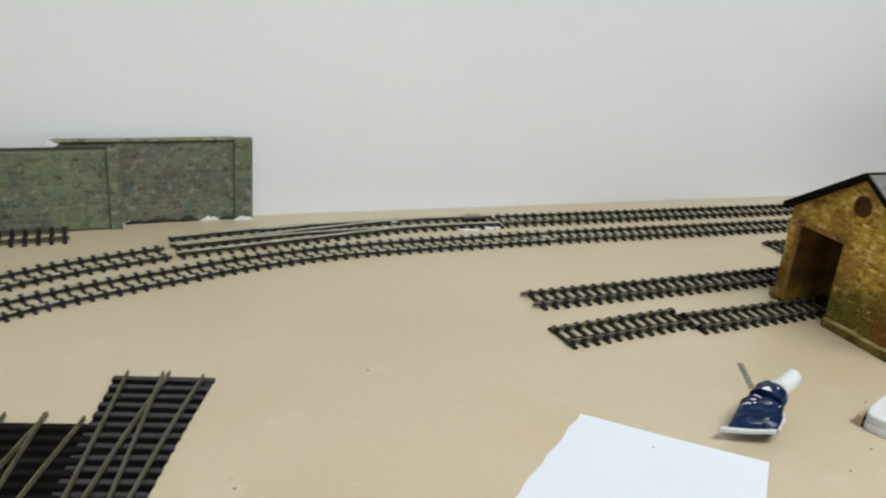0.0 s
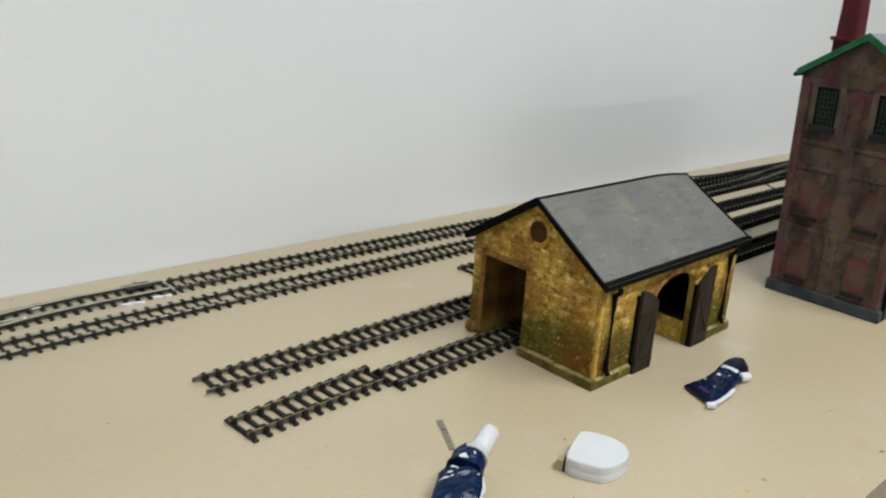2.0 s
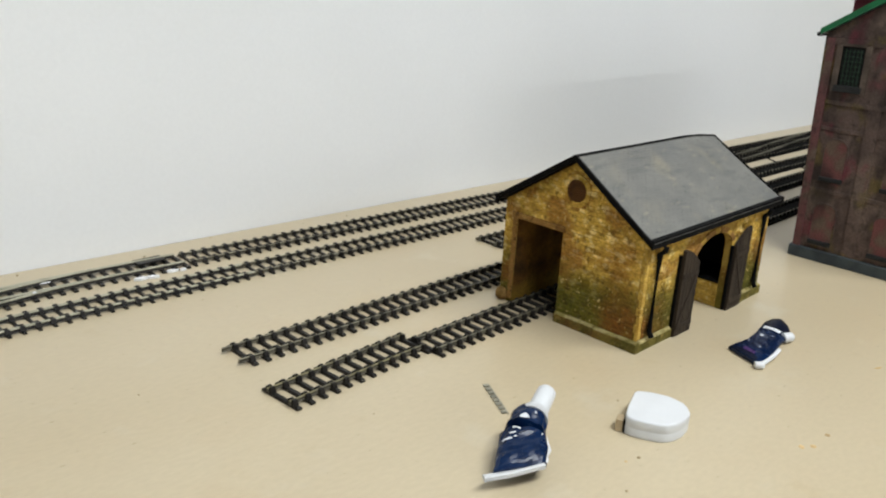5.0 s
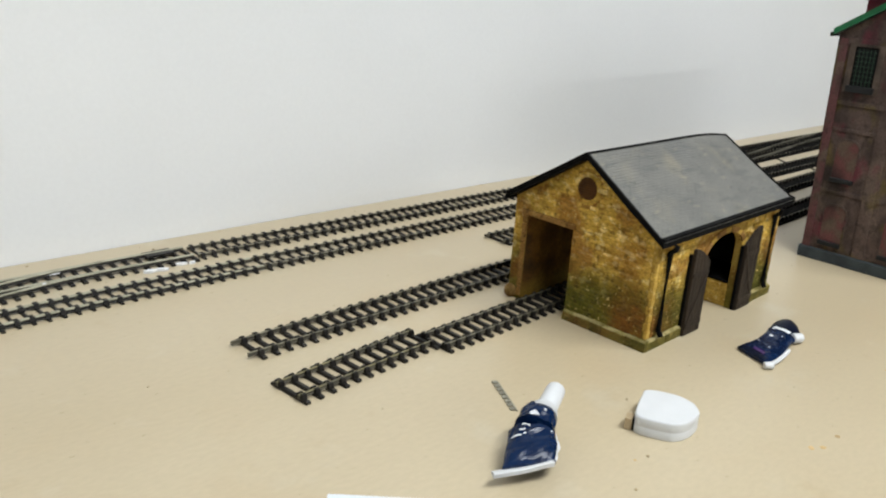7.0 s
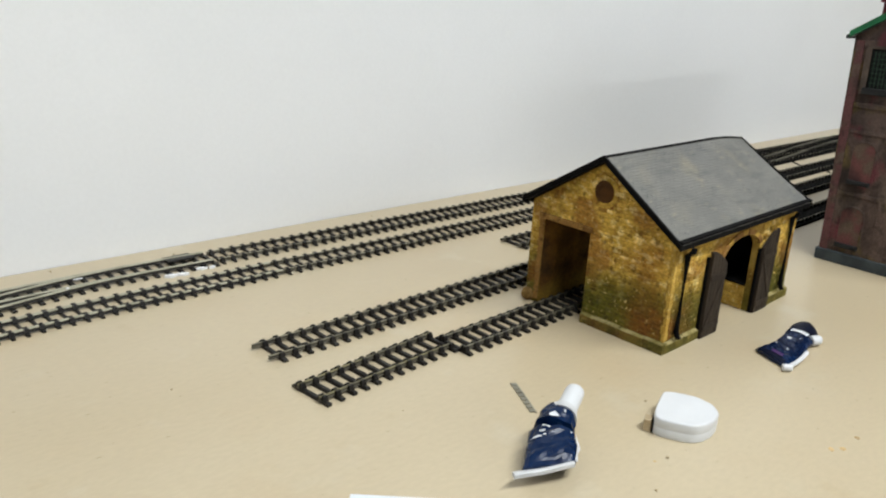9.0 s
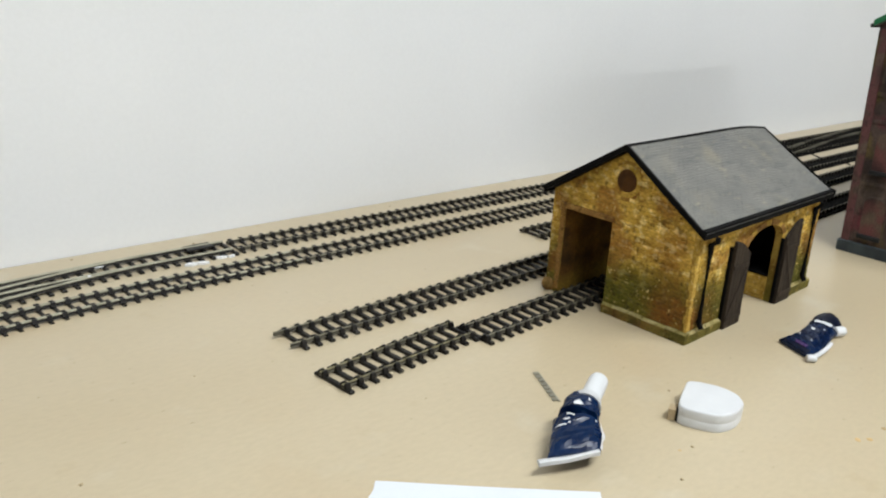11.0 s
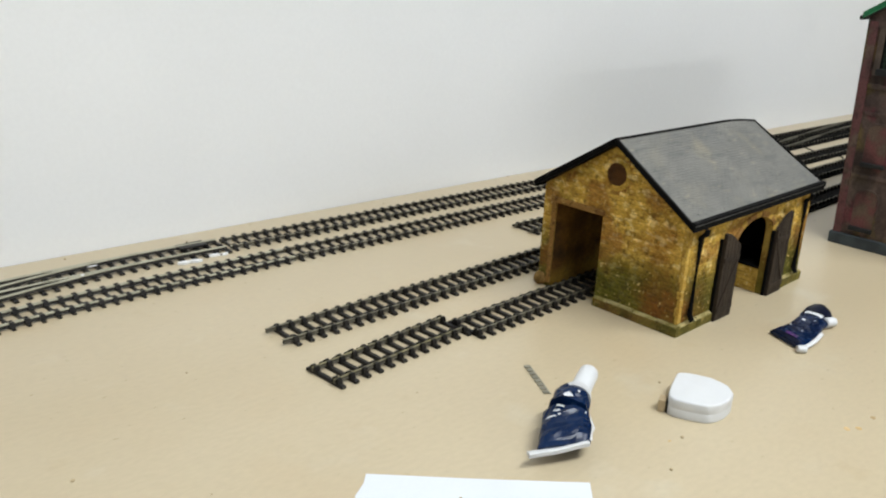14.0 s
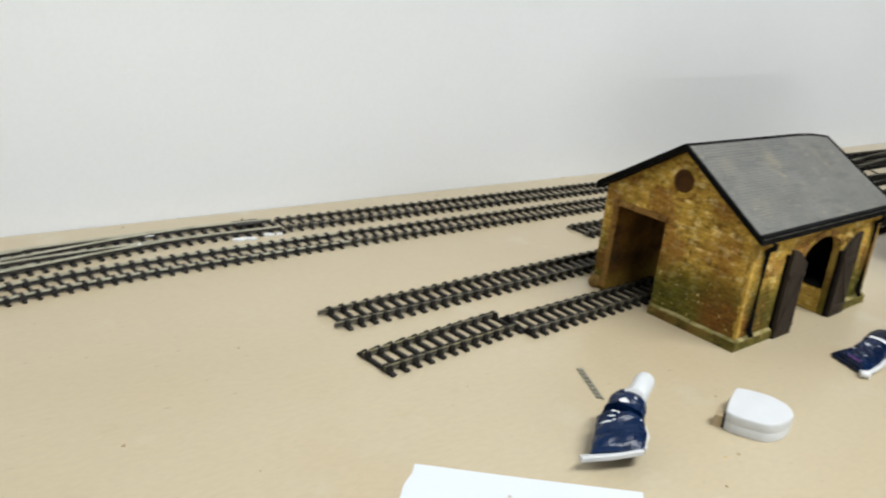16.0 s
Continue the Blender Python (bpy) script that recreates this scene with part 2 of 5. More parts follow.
CARD_MARKS = (patches((0.130, 0.165, 0.088), 24, 0.38, 0.58, 0.65), patches((0.135, 0.122, 0.105), 34, 0.52, 0.68, 0.5), patches((0.07, 0.125, 0.115), 115, 0.55, 0.66, 0.65), patches((0.18, 0.13, 0.085), 130, 0.57, 0.68, 0.5), patches((0.25, 0.245, 0.18), 190, 0.55, 0.66, 0.75), patches((0.035, 0.036, 0.028), 170, 0.56, 0.67, 0.55))
CARD = surface("stone_card", (0.138, 0.142, 0.102), (0.102, 0.101, 0.080), 0.8, coarse=60, fine=700, bump=0.3, rnd=0.16, grain=0.3, extra=both(*CARD_MARKS))
CARD_BASE = surface("stone_card_joint", (0.19, 0.19, 0.14), (0.13, 0.13, 0.10), 0.8, coarse=60, fine=700, bump=0.3, grain=0.34, extra=both(*CARD_MARKS[:2]))
GREEN_MARKS = (patches((0.145, 0.175, 0.088), 20, 0.44, 0.60, 0.6), patches((0.135, 0.120, 0.105), 30, 0.54, 0.68, 0.6), patches((0.06, 0.115, 0.105), 120, 0.57, 0.67, 0.6), patches((0.27, 0.27, 0.17), 180, 0.57, 0.68, 0.7), patches((0.035, 0.036, 0.028), 170, 0.56, 0.67, 0.55))
CARD_GREEN = surface("green_stone_card", (0.145, 0.153, 0.105), (0.105, 0.108, 0.082), 0.8, coarse=60, fine=700, bump=0.3, rnd=0.18, grain=0.3, extra=both(*GREEN_MARKS))
CARD_GREEN_BASE = surface("green_stone_card_joint", (0.185, 0.19, 0.13), (0.135, 0.14, 0.10), 0.8, coarse=60, fine=700, bump=0.3, grain=0.3, extra=both(*GREEN_MARKS[:2]))
COPING = surface("pale_coping", (0.26, 0.265, 0.16), (0.17, 0.18, 0.10), 0.8, coarse=130, fine=900, bump=0.3, grain=0.3, extra=patches((0.05, 0.055, 0.035), 160, 0.54, 0.68, 0.8))
# Dark card; also colours the strips that stand for shade.
CARD_OR_SHADE = surface("dark_card_or_shade", (0.03, 0.028, 0.025), None, 0.8, coarse=80, fine=900)
TORN = surface("torn_paper", (0.78, 0.79, 0.8), (0.68, 0.69, 0.70), 0.85, coarse=120, fine=1200, bump=0.4)
GRIME = patches((0.020, 0.016, 0.014), 36, 0.52, 0.68, 0.7, (1, 1, 0.5))
BRICK = surface("mill_brick", (0.102, 0.070, 0.059), (0.060, 0.042, 0.036), 0.8, coarse=55, fine=900, bump=0.5, grain=0.3, blend=(0.38, 0.62),
                extra=both(patches((0.155, 0.112, 0.090), 46, 0.52, 0.66, 0.65, (1, 1, 0.6)), patches((0.150, 0.025, 0.042), 40, 0.52, 0.65, 0.65, (1, 1, 0.7)), patches((0.12, 0.090, 0.022), 44, 0.54, 0.67, 0.6), GRIME, patches((0.022, 0.017, 0.015), 150, 0.55, 0.7, 0.5)))
BRICK_EDGE = surface("mill_brick_edge", (0.120, 0.050, 0.050), (0.080, 0.050, 0.042), 0.8, coarse=50, fine=900, bump=0.5, grain=0.3, extra=both(patches((0.13, 0.095, 0.07), 50, 0.50, 0.64, 0.75), GRIME, patches((0.03, 0.02, 0.02), 180, 0.55, 0.7, 0.5)))
NICHE = surface("mill_niche_brick", (0.138, 0.053, 0.050), (0.092, 0.060, 0.047), 0.8, coarse=60, fine=900, bump=0.5, grain=0.3, extra=both(patches((0.12, 0.085, 0.062), 60, 0.48, 0.64, 0.75), GRIME))
SURROUND = surface("mill_pale_brick", (0.125, 0.094, 0.074), (0.085, 0.062, 0.050), 0.8, coarse=60, fine=900, bump=0.4, grain=0.25, extra=GRIME)
MILL_PLINTH = surface("painted_plinth", (0.048, 0.060, 0.066), (0.030, 0.038, 0.044), 0.65, coarse=70, fine=900, bump=0.2, blend=(0.35, 0.65))
GREEN = surface("green_paint", (0.008, 0.135, 0.046), (0.006, 0.095, 0.033), 0.45, coarse=80, fine=900, bump=0.1)
GREY_ROOF = surface("grey_roof", (0.24, 0.26, 0.28), (0.2, 0.215, 0.23), 0.55, coarse=50, fine=900)
RED = surface("red_chimney", (0.098, 0.010, 0.018), (0.064, 0.009, 0.013), 0.6, coarse=50, fine=1200, bump=0.3)
DARK_GLASS = surface("dark_pane", (0.003, 0.005, 0.004), None, 0.3, coarse=100, fine=900, bump=0)
DARK_GLASS.node_tree.nodes["Principled BSDF"].inputs["Specular IOR Level"].default_value = 0.2
DARK_GREEN = surface("dark_green_bar", (0.008, 0.036, 0.016), None, 0.7, coarse=100, fine=900)
SLATE_SILL = surface("dark_sill", (0.003, 0.0034, 0.0036), (0.006, 0.0066, 0.007), 0.8, coarse=90, fine=900)
NAVY = surface("navy_foil", (0.002, 0.013, 0.050), (0.0012, 0.0075, 0.031), 0.24, 0.0, coarse=80, fine=220, bump=0.45, grain=0.12, height=0.0006)
NAVY.node_tree.nodes["Principled BSDF"].inputs["Specular IOR Level"].default_value = 0.22
NAVY_DARK = surface("dark_navy", (0.003, 0.006, 0.018), None, 0.4, coarse=80, fine=700)
NAVY_DARK.node_tree.nodes["Principled BSDF"].inputs["Specular IOR Level"].default_value = 0.12
PURPLE = surface("purple_print", (0.045, 0.012, 0.09), None, 0.3, coarse=80, fine=700)
WHITE_PLASTIC = surface("white_plastic", (0.64, 0.655, 0.675), (0.61, 0.625, 0.645), 0.38, coarse=50, fine=500, bump=0.03, grain=0.015)
GREY_PLASTIC = surface("pale_grey_plastic", (0.55, 0.56, 0.57), (0.5, 0.51, 0.52), 0.4, coarse=50, fine=500, bump=0.03, grain=0.02)
WHITE_PAPER = surface("white_paper", (0.645, 0.68, 0.735), (0.625, 0.66, 0.715), 0.8, coarse=20, fine=700, bump=0.08, grain=0.015)
TAB_METAL = surface("tab_metal", (0.47, 0.37, 0.24), (0.40, 0.31, 0.19), 0.45, 0.15, coarse=100, fine=900)
STEEL = surface("etched_steel", (0.33, 0.32, 0.26), (0.22, 0.21, 0.17), 0.45, 0.6, coarse=120, fine=1200)
CRUMB = surface("rust_crumb", (0.50, 0.36, 0.19), (0.44, 0.31, 0.15), 0.9, coarse=300, fine=1500, rnd=0.3)
CRUMB_DARK = surface("dark_crumb", (0.40, 0.32, 0.20), (0.32, 0.25, 0.15), 0.9, coarse=300, fine=1500, rnd=0.3)
ROOM_FLOOR = surface("room_carpet", (0.13, 0.115, 0.10), (0.10, 0.09, 0.08), 0.95, coarse=40, fine=900, bump=0.5)
CEILING = surface("ceiling_paint", (0.8, 0.8, 0.79), None, 0.9, coarse=4, fine=300, grain=0.02, blend=(0.2, 0.9))
for m in (STONE, MORTAR, QUOIN, INNER, DEEP_SHADE, PINK, PLINTH, LIT_LEDGE, GUARD, DOOR_WOOD, LOUVRE, CARD, CARD_BASE, CARD_GREEN, CARD_GREEN_BASE, COPING, BRICK, BRICK_EDGE, NICHE, SURROUND, RED):
    m.node_tree.nodes["Principled BSDF"].inputs["Specular IOR Level"].default_value = 0.2
for m in (SLATE, MILL_PLINTH, GREEN):
    m.node_tree.nodes["Principled BSDF"].inputs["Specular IOR Level"].default_value = 0.3
TUBE_GLOW = bpy.data.materials.new("lit_tube")
TUBE_GLOW.use_nodes = True
TUBE_GLOW.node_tree.nodes["Principled BSDF"].inputs["Emission Color"].default_value = (1, 0.985, 0.95, 1)
TUBE_GLOW.node_tree.nodes["Principled BSDF"].inputs["Emission Strength"].default_value = 4


# ---- building helpers: all plans below are in decimetres ----
DM = 0.1
AT = {}


def lifted(name, mesh, material, parent, world_m, label=""):
    """Links a mesh at a pose in the world, under a parent or alone."""
    ob = new(name, mesh)
    if material and not mesh.materials:
        mesh.materials.append(material)
    if parent:
        ob.parent = parent
        ob.matrix_parent_inverse = AT[parent].inverted()
    ob.matrix_basis = world_m
    AT[ob] = world_m
    if label:
        ob["label"] = label
    return ob


def part(name, bm, material, parent=None, label="", smooth=False):
    """Links a bmesh, drawn in decimetres in the world, as one mesh object with its origin at its own middle."""
    bmesh.ops.recalc_face_normals(bm, faces=bm.faces)
    co = [v.co for v in bm.verts]
    mid = Vector([(min(c[k] for c in co) + max(c[k] for c in co)) / 2 for k in range(3)])
    for v in bm.verts:
        v.co = (v.co - mid) * DM
    mesh = bpy.data.meshes.new(name)
    for f in bm.faces:
        f.smooth = smooth
    bm.to_mesh(mesh)
    bm.free()
    return lifted(name, mesh, material, parent, Matrix.Translation(mid * DM), label)


def thing(name, x, y, z, label, category, group="", kind=""):
    ob = new(name)
    ob.empty_display_size = 0.01
    ob.matrix_basis = Matrix.Translation((x * DM, y * DM, z * DM))
    AT[ob] = ob.matrix_basis.copy()
    return tagged(ob, label, category, group, kind)


def add_box(bm, x0, x1, y0, y1, z0, z1, m=None):
    vs = [bm.verts.new((x, y, z)) for x in (x0, x1) for y in (y0, y1) for z in (z0, z1)]
    for q in ((0, 1, 3, 2), (4, 6, 7, 5), (0, 4, 5, 1), (2, 3, 7, 6), (0, 2, 6, 4), (1, 5, 7, 3)):
        bm.faces.new([vs[k] for k in q])
    if m:
        for v in vs:
            v.co = m @ v.co
    return vs


def box(x0, x1, y0, y1, z0, z1, bevel=0.0, m=None):
    bm = bmesh.new()
    add_box(bm, x0, x1, y0, y1, z0, z1, m)
    if bevel:
        bmesh.ops.bevel(bm, geom=bm.edges[:], offset=bevel, segments=2, profile=0.6, affect="EDGES")
    return bm


def prism(points, axis, a, b, bevel=0.0):
    """A flat outline, pushed from a to b along an axis. Points are the two other coordinates in x, y, z order."""
    bm = bmesh.new()

    def put(p, d):
        c = list(p)
        c.insert("xyz".index(axis), d)
        return bm.verts.new(c)
    lo, hi = [put(p, a) for p in points], [put(p, b) for p in points]
    bm.faces.new(lo)
    bm.faces.new(hi[::-1])
    for k in range(len(points)):
        j = (k + 1) % len(points)
        bm.faces.new([lo[k], hi[k], hi[j], lo[j]])
    if bevel:
        bmesh.ops.bevel(bm, geom=bm.edges[:], offset=bevel, segments=1, affect="EDGES")
    return bm


def sweep(bm, line, profile, closed=True):
    """A profile (sideways, up) along a line of points; sideways is level."""
    rings = []
    for k, p in enumerate(line):
        a, b = line[max(k - 1, 0)], line[min(k + 1, len(line) - 1)]
        t = (Vector(b) - Vector(a)).normalized()
        side = Vector((0, 0, 1)).cross(t)
        if side.length < 1e-3:
            side = Vector((1, 0, 0))
        side.normalize()
        up = t.cross(side)
        rings.append([bm.verts.new(Vector(p) + side * u + up * v) for u, v in profile])
    n = len(profile)
    for r, s in zip(rings, rings[1:]):
        for k in range(n):
            bm.faces.new([r[k], r[(k + 1) % n], s[(k + 1) % n], s[k]])
    bm.faces.new(rings[0][::-1])
    bm.faces.new(rings[-1])
    return bm


def rod(line, radius, sides=8):
    return sweep(bmesh.new(), line, [(radius * math.cos(2 * math.pi * k / sides), radius * math.sin(2 * math.pi * k / sides)) for k in range(sides)])


def spline(points, step):
    """Even steps along a smooth line through points (x, y)."""
    p = [Vector((*q, 0)) for q in points]
    p = [2 * p[0] - p[1]] + p + [2 * p[-1] - p[-2]]
    fine = []
    for k in range(1, len(p) - 2):
        for j in range(40):
            t = j / 40
            a, b, c, d = p[k - 1], p[k], p[k + 1], p[k + 2]
            fine.append(0.5 * (2 * b + (c - a) * t + (2 * a - 5 * b + 4 * c - d) * t * t + (3 * b - a - 3 * c + d) * t ** 3))
    fine.append(p[-2])
    out, left = [fine[0].copy()], step
    for a, b in zip(fine, fine[1:]):
        gap, done = (b - a).length, 0.0
        while gap - done >= left:
            done += left
            out.append(a + (b - a) * (done / gap))
            left = step
        left -= gap - done
    return out


# ---- the room ----
SLOPE = -0.040                      # the back wall runs a little off the x axis
WALL_Y = 6.115


def wall_y(x):
    return WALL_Y + SLOPE * x


def slab(name, pts, z0, z1, material, label, category):
    return tagged(part(name, prism(pts, "z", z0, z1), material), label, category, kind="structure")


slab("wall_north", [(-18, wall_y(-18)), (30, wall_y(30)), (30, wall_y(30) + 1.2), (-18, wall_y(-18) + 1.2)], -9, 15, WALL_PAINT, "plain off-white painted wall behind the layout", "wall")
slab("wall_south", [(-18, -36.2), (30, -36.2), (30, -35), (-18, -35)], -9, 15, WALL_PAINT, "plain off-white painted wall across the room", "wall")
slab("wall_west", [(-19.2, -36.2), (-18, -36.2), (-18, 8.2), (-19.2, 8.2)], -9, 15, WALL_PAINT, "plain off-white painted side wall", "wall")
slab("wall_east", [(30, -36.2), (31.2, -36.2), (31.2, 8.2), (30, 8.2)], -9, 15, WALL_PAINT, "plain off-white painted end wall", "wall")
slab("floor", [(-19.2, -36.2), (31.2, -36.2), (31.2, 8.2), (-19.2, 8.2)], -10, -9, ROOM_FLOOR, "dark grey-brown carpet on the room floor", "floor")
slab("ceiling", [(-19.2, -36.2), (31.2, -36.2), (31.2, 8.2), (-19.2, 8.2)], 15, 16, CEILING, "plain white painted ceiling", "ceiling")

board = thing("baseboard_shelf", 5, 3.7, -0.2, "tan unpainted fibreboard layout shelf along the wall", "shelf", kind="structure")
part("top_sheet", prism([(-17.5, 1.44), (29.5, 1.44), (29.5, wall_y(29.5) - 0.01), (-17.5, wall_y(-17.5) - 0.01)], "z", -0.18, 0.0), BOARD, board)
part("front_rail", box(-17.5, 29.5, 1.46, 1.7, -0.9, -0.181, 0.02), BOARD_EDGE, board)
part("back_rail", box(-17.5, 29.5, 4.6, 4.85, -0.9, -0.181, 0.02), BOARD_EDGE, board)
for x in (-12, 0, 12, 24):
    part("leg", box(x - 0.25, x + 0.25, 1.75, 2.25, -9, -0.182, 0.03), BOARD_EDGE, board)


def ceiling_light(lx, ly, lz, label):
    x, y, z = lx / DM, ly / DM, lz / DM
    t = thing("ceiling_light", x, y, 15, label, "ceiling light", "ceiling lights")
    part("housing", box(x - 7.8, x + 7.8, y - 0.5, y + 0.5, z + 0.25, 15, 0.05), CEILING, t)
    part("lit_tube", rod([(x - 7.4, y, z + 0.14), (x + 7.4, y, z + 0.14)], 0.1, 10), TUBE_GLOW, t)


ceiling_light(*LAMP_A, "long white fluorescent batten light on the ceiling")
ceiling_light(*LAMP_B, "long white fluorescent batten light on the ceiling")


# ---- track ----
GAUGE = 0.165
RAIL_PROFILE = [(-0.011, 0), (0.011, 0), (0.010, 0.004), (0.0035, 0.007), (0.0035, 0.014), (0.0085, 0.016), (0.0085, 0.020), (0.0065, 0.0215), (-0.0065, 0.0215), (-0.0085, 0.020), (-0.0085, 0.016), (-0.0035, 0.014), (-0.0035, 0.007), (-0.010, 0.004)]
RAIL_FOOT = 0.016


def sleeper_mesh(length, width=0.036, chairs=True, material=SLEEPER, tall=0.017):
    bm = bmesh.new()
    h, w = length / 2, width / 2
    rings = [[bm.verts.new((x * w * a, y * (h - e), z)) for x, y in ((-1, -1), (1, -1), (1, 1), (-1, 1))] for a, e, z in ((1.0, 0, 0), (0.98, 0, tall * 0.68), (0.74, 0.006, tall))]
    bm.faces.new(rings[2])
    for r, s in zip(rings, rings[1:]):
        for k in range(4):
            bm.faces.new([r[k], r[(k + 1) % 4], s[(k + 1) % 4], s[k]])
    for y in (-1, 1) if chairs else ():
        for d in (-0.015, 0.015):
            c = y * GAUGE / 2 + d
            lo = [bm.verts.new((x * 0.016, c + q * 0.011, tall - 0.003)) for x, q in ((-1, -1), (1, -1), (1, 1), (-1, 1))]
            hi = [bm.verts.new((x * 0.012, c - (d / 0.015) * 0.003 + q * 0.006, tall + 0.0245)) for x, q in ((-1, -1), (1, -1), (1, 1), (-1, 1))]
            bm.faces.new(hi)
            for k in range(4):
                bm.faces.new([lo[k], lo[(k + 1) % 4], hi[(k + 1) % 4], hi[k]])
    bmesh.ops.recalc_face_normals(bm, faces=bm.faces)
    for v in bm.verts:
        v.co *= DM
    mesh = bpy.data.meshes.new("sleeper")
    bm.to_mesh(mesh)
    bm.free()
    mesh.materials.append(material)
    return mesh


SLEEPERS = [sleeper_mesh(0.266 + 0.003 * k, 0.027) for k in range(3)]
THIN = [sleeper_mesh(0.262 + 0.003 * k, 0.020, tall=0.012, material=SLEEPER_SATIN) for k in range(3)]
# Darker, duller copies of the plain sleepers, to darken the far track.
FAR_SLEEPERS = [sleeper_mesh(0.264 + 0.003 * k, 0.027, tall=0.0165, material=SLEEPER_DULL) for k in range(3)]
LONG = {}


def lay_sleeper(parent, x, y, angle, length=None, old=None, kinds=SLEEPERS):
    if length is None:
        mesh = random.choice(kinds)
    else:
        key = (round(length, 2), old.name if old else "")
        mesh = LONG[key] if key in LONG else LONG.setdefault(key, sleeper_mesh(key[0], 0.036 if old else 0.027, False, old or SLEEPER))
    m = pose(x * DM, y * DM, 0.0001, random.gauss(0, 0.25), random.gauss(0, 0.4), math.degrees(angle) + random.gauss(0, 0.5))
    lifted("sleeper", mesh, None, parent, m)


def rail(parent, line, material, z=RAIL_FOOT, name="rail", wide=1.0):
    """A rail with a worn head and dark sides."""
    bm = sweep(bmesh.new(), [(p[0], p[1], z) for p in line], [(u * wide, v) for u, v in RAIL_PROFILE])
    bmesh.ops.recalc_face_normals(bm, faces=bm.faces)
    for f in bm.faces:
        h = f.calc_center_median().z - z
        f.material_index = 0 if (f.normal.z > 0.5 and h > 0.0155) or (material is RAIL_PALE and h > 0.0145) else 1
    ob = part(name, bm, material, parent)
    # On pale rails the shade below the head is coloured onto the sides.
    ob.data.materials.append(RAIL_SHADE if material is RAIL_PALE else RAIL_SIDE)


def offset(line, d):
    out = []
    for k, p in enumerate(line):
        t = (line[min(k + 1, len(line) - 1)] - line[max(k - 1, 0)]).normalized()
        out.append(p + Vector((-t.y, t.x, 0)) * d)
    return out


def track(label, points, pitch=0.08, material=RAIL, overhang=0.03, joiners=(), web_from=None, thin=False):
    line = spline(points, pitch)
    mid = line[len(line) // 2]
    t = thing("track_panel", mid.x, mid.y, 0, label, "model track", "model railway tracks")
    fine = spline(points, pitch / 2)
    ends = [fine[0] - (fine[1] - fine[0]).normalized() * overhang] + fine + [fine[-1] + (fine[-1] - fine[-2]).normalized() * overhang]
    for side in (-1, 1):
        rail(t, offset(ends, side * GAUGE / 2), material, RAIL_FOOT - 0.005 if thin else RAIL_FOOT, wide=(1.5 if material is RAIL_PALE else 0.72) if thin else 0.85)
    for k, p in enumerate(line):
        d = line[min(k + 1, len(line) - 1)] - line[max(k - 1, 0)]
        lay_sleeper(t, p.x, p.y, math.atan2(d.y, d.x), kinds=THIN if thin and (web_from is None or p.x < web_from) else FAR_SLEEPERS if web_from is not None and p.x > web_from else SLEEPERS)
    # Web widened into a full plate, added to darken the gaps between far sleepers.
    far = [p for p in fine if web_from is not None and p.x > web_from]
    if far:
        deep = 0.0113 if thin else 0.0163
        part("web", sweep(bmesh.new(), [(p.x, p.y, 0.001) for p in far], [(-0.134, 0), (0.134, 0), (0.130, deep), (-0.130, deep)]), WEB_BLACK, t, "black web widened to darken the gaps between the sleepers")
    low = 0.010 if thin else 0.015
    for end in joiners:
        a, b = (ends[1], ends[0]) if end == 0 else (ends[-2], ends[-1])
        d = (b - a).normalized()
        for side in (-1, 1):
            c = Vector((-d.y, d.x, 0)) * side * GAUGE / 2
            p, q = a - d * 0.03 + c, b + d * 0.05 + c
            part("joiner", sweep(bmesh.new(), [(p.x, p.y, low), (q.x, q.y, low)], [(-0.012, 0), (0.012, 0), (0.010, 0.012), (-0.010, 0.012)]), JOINER, t)
    return t


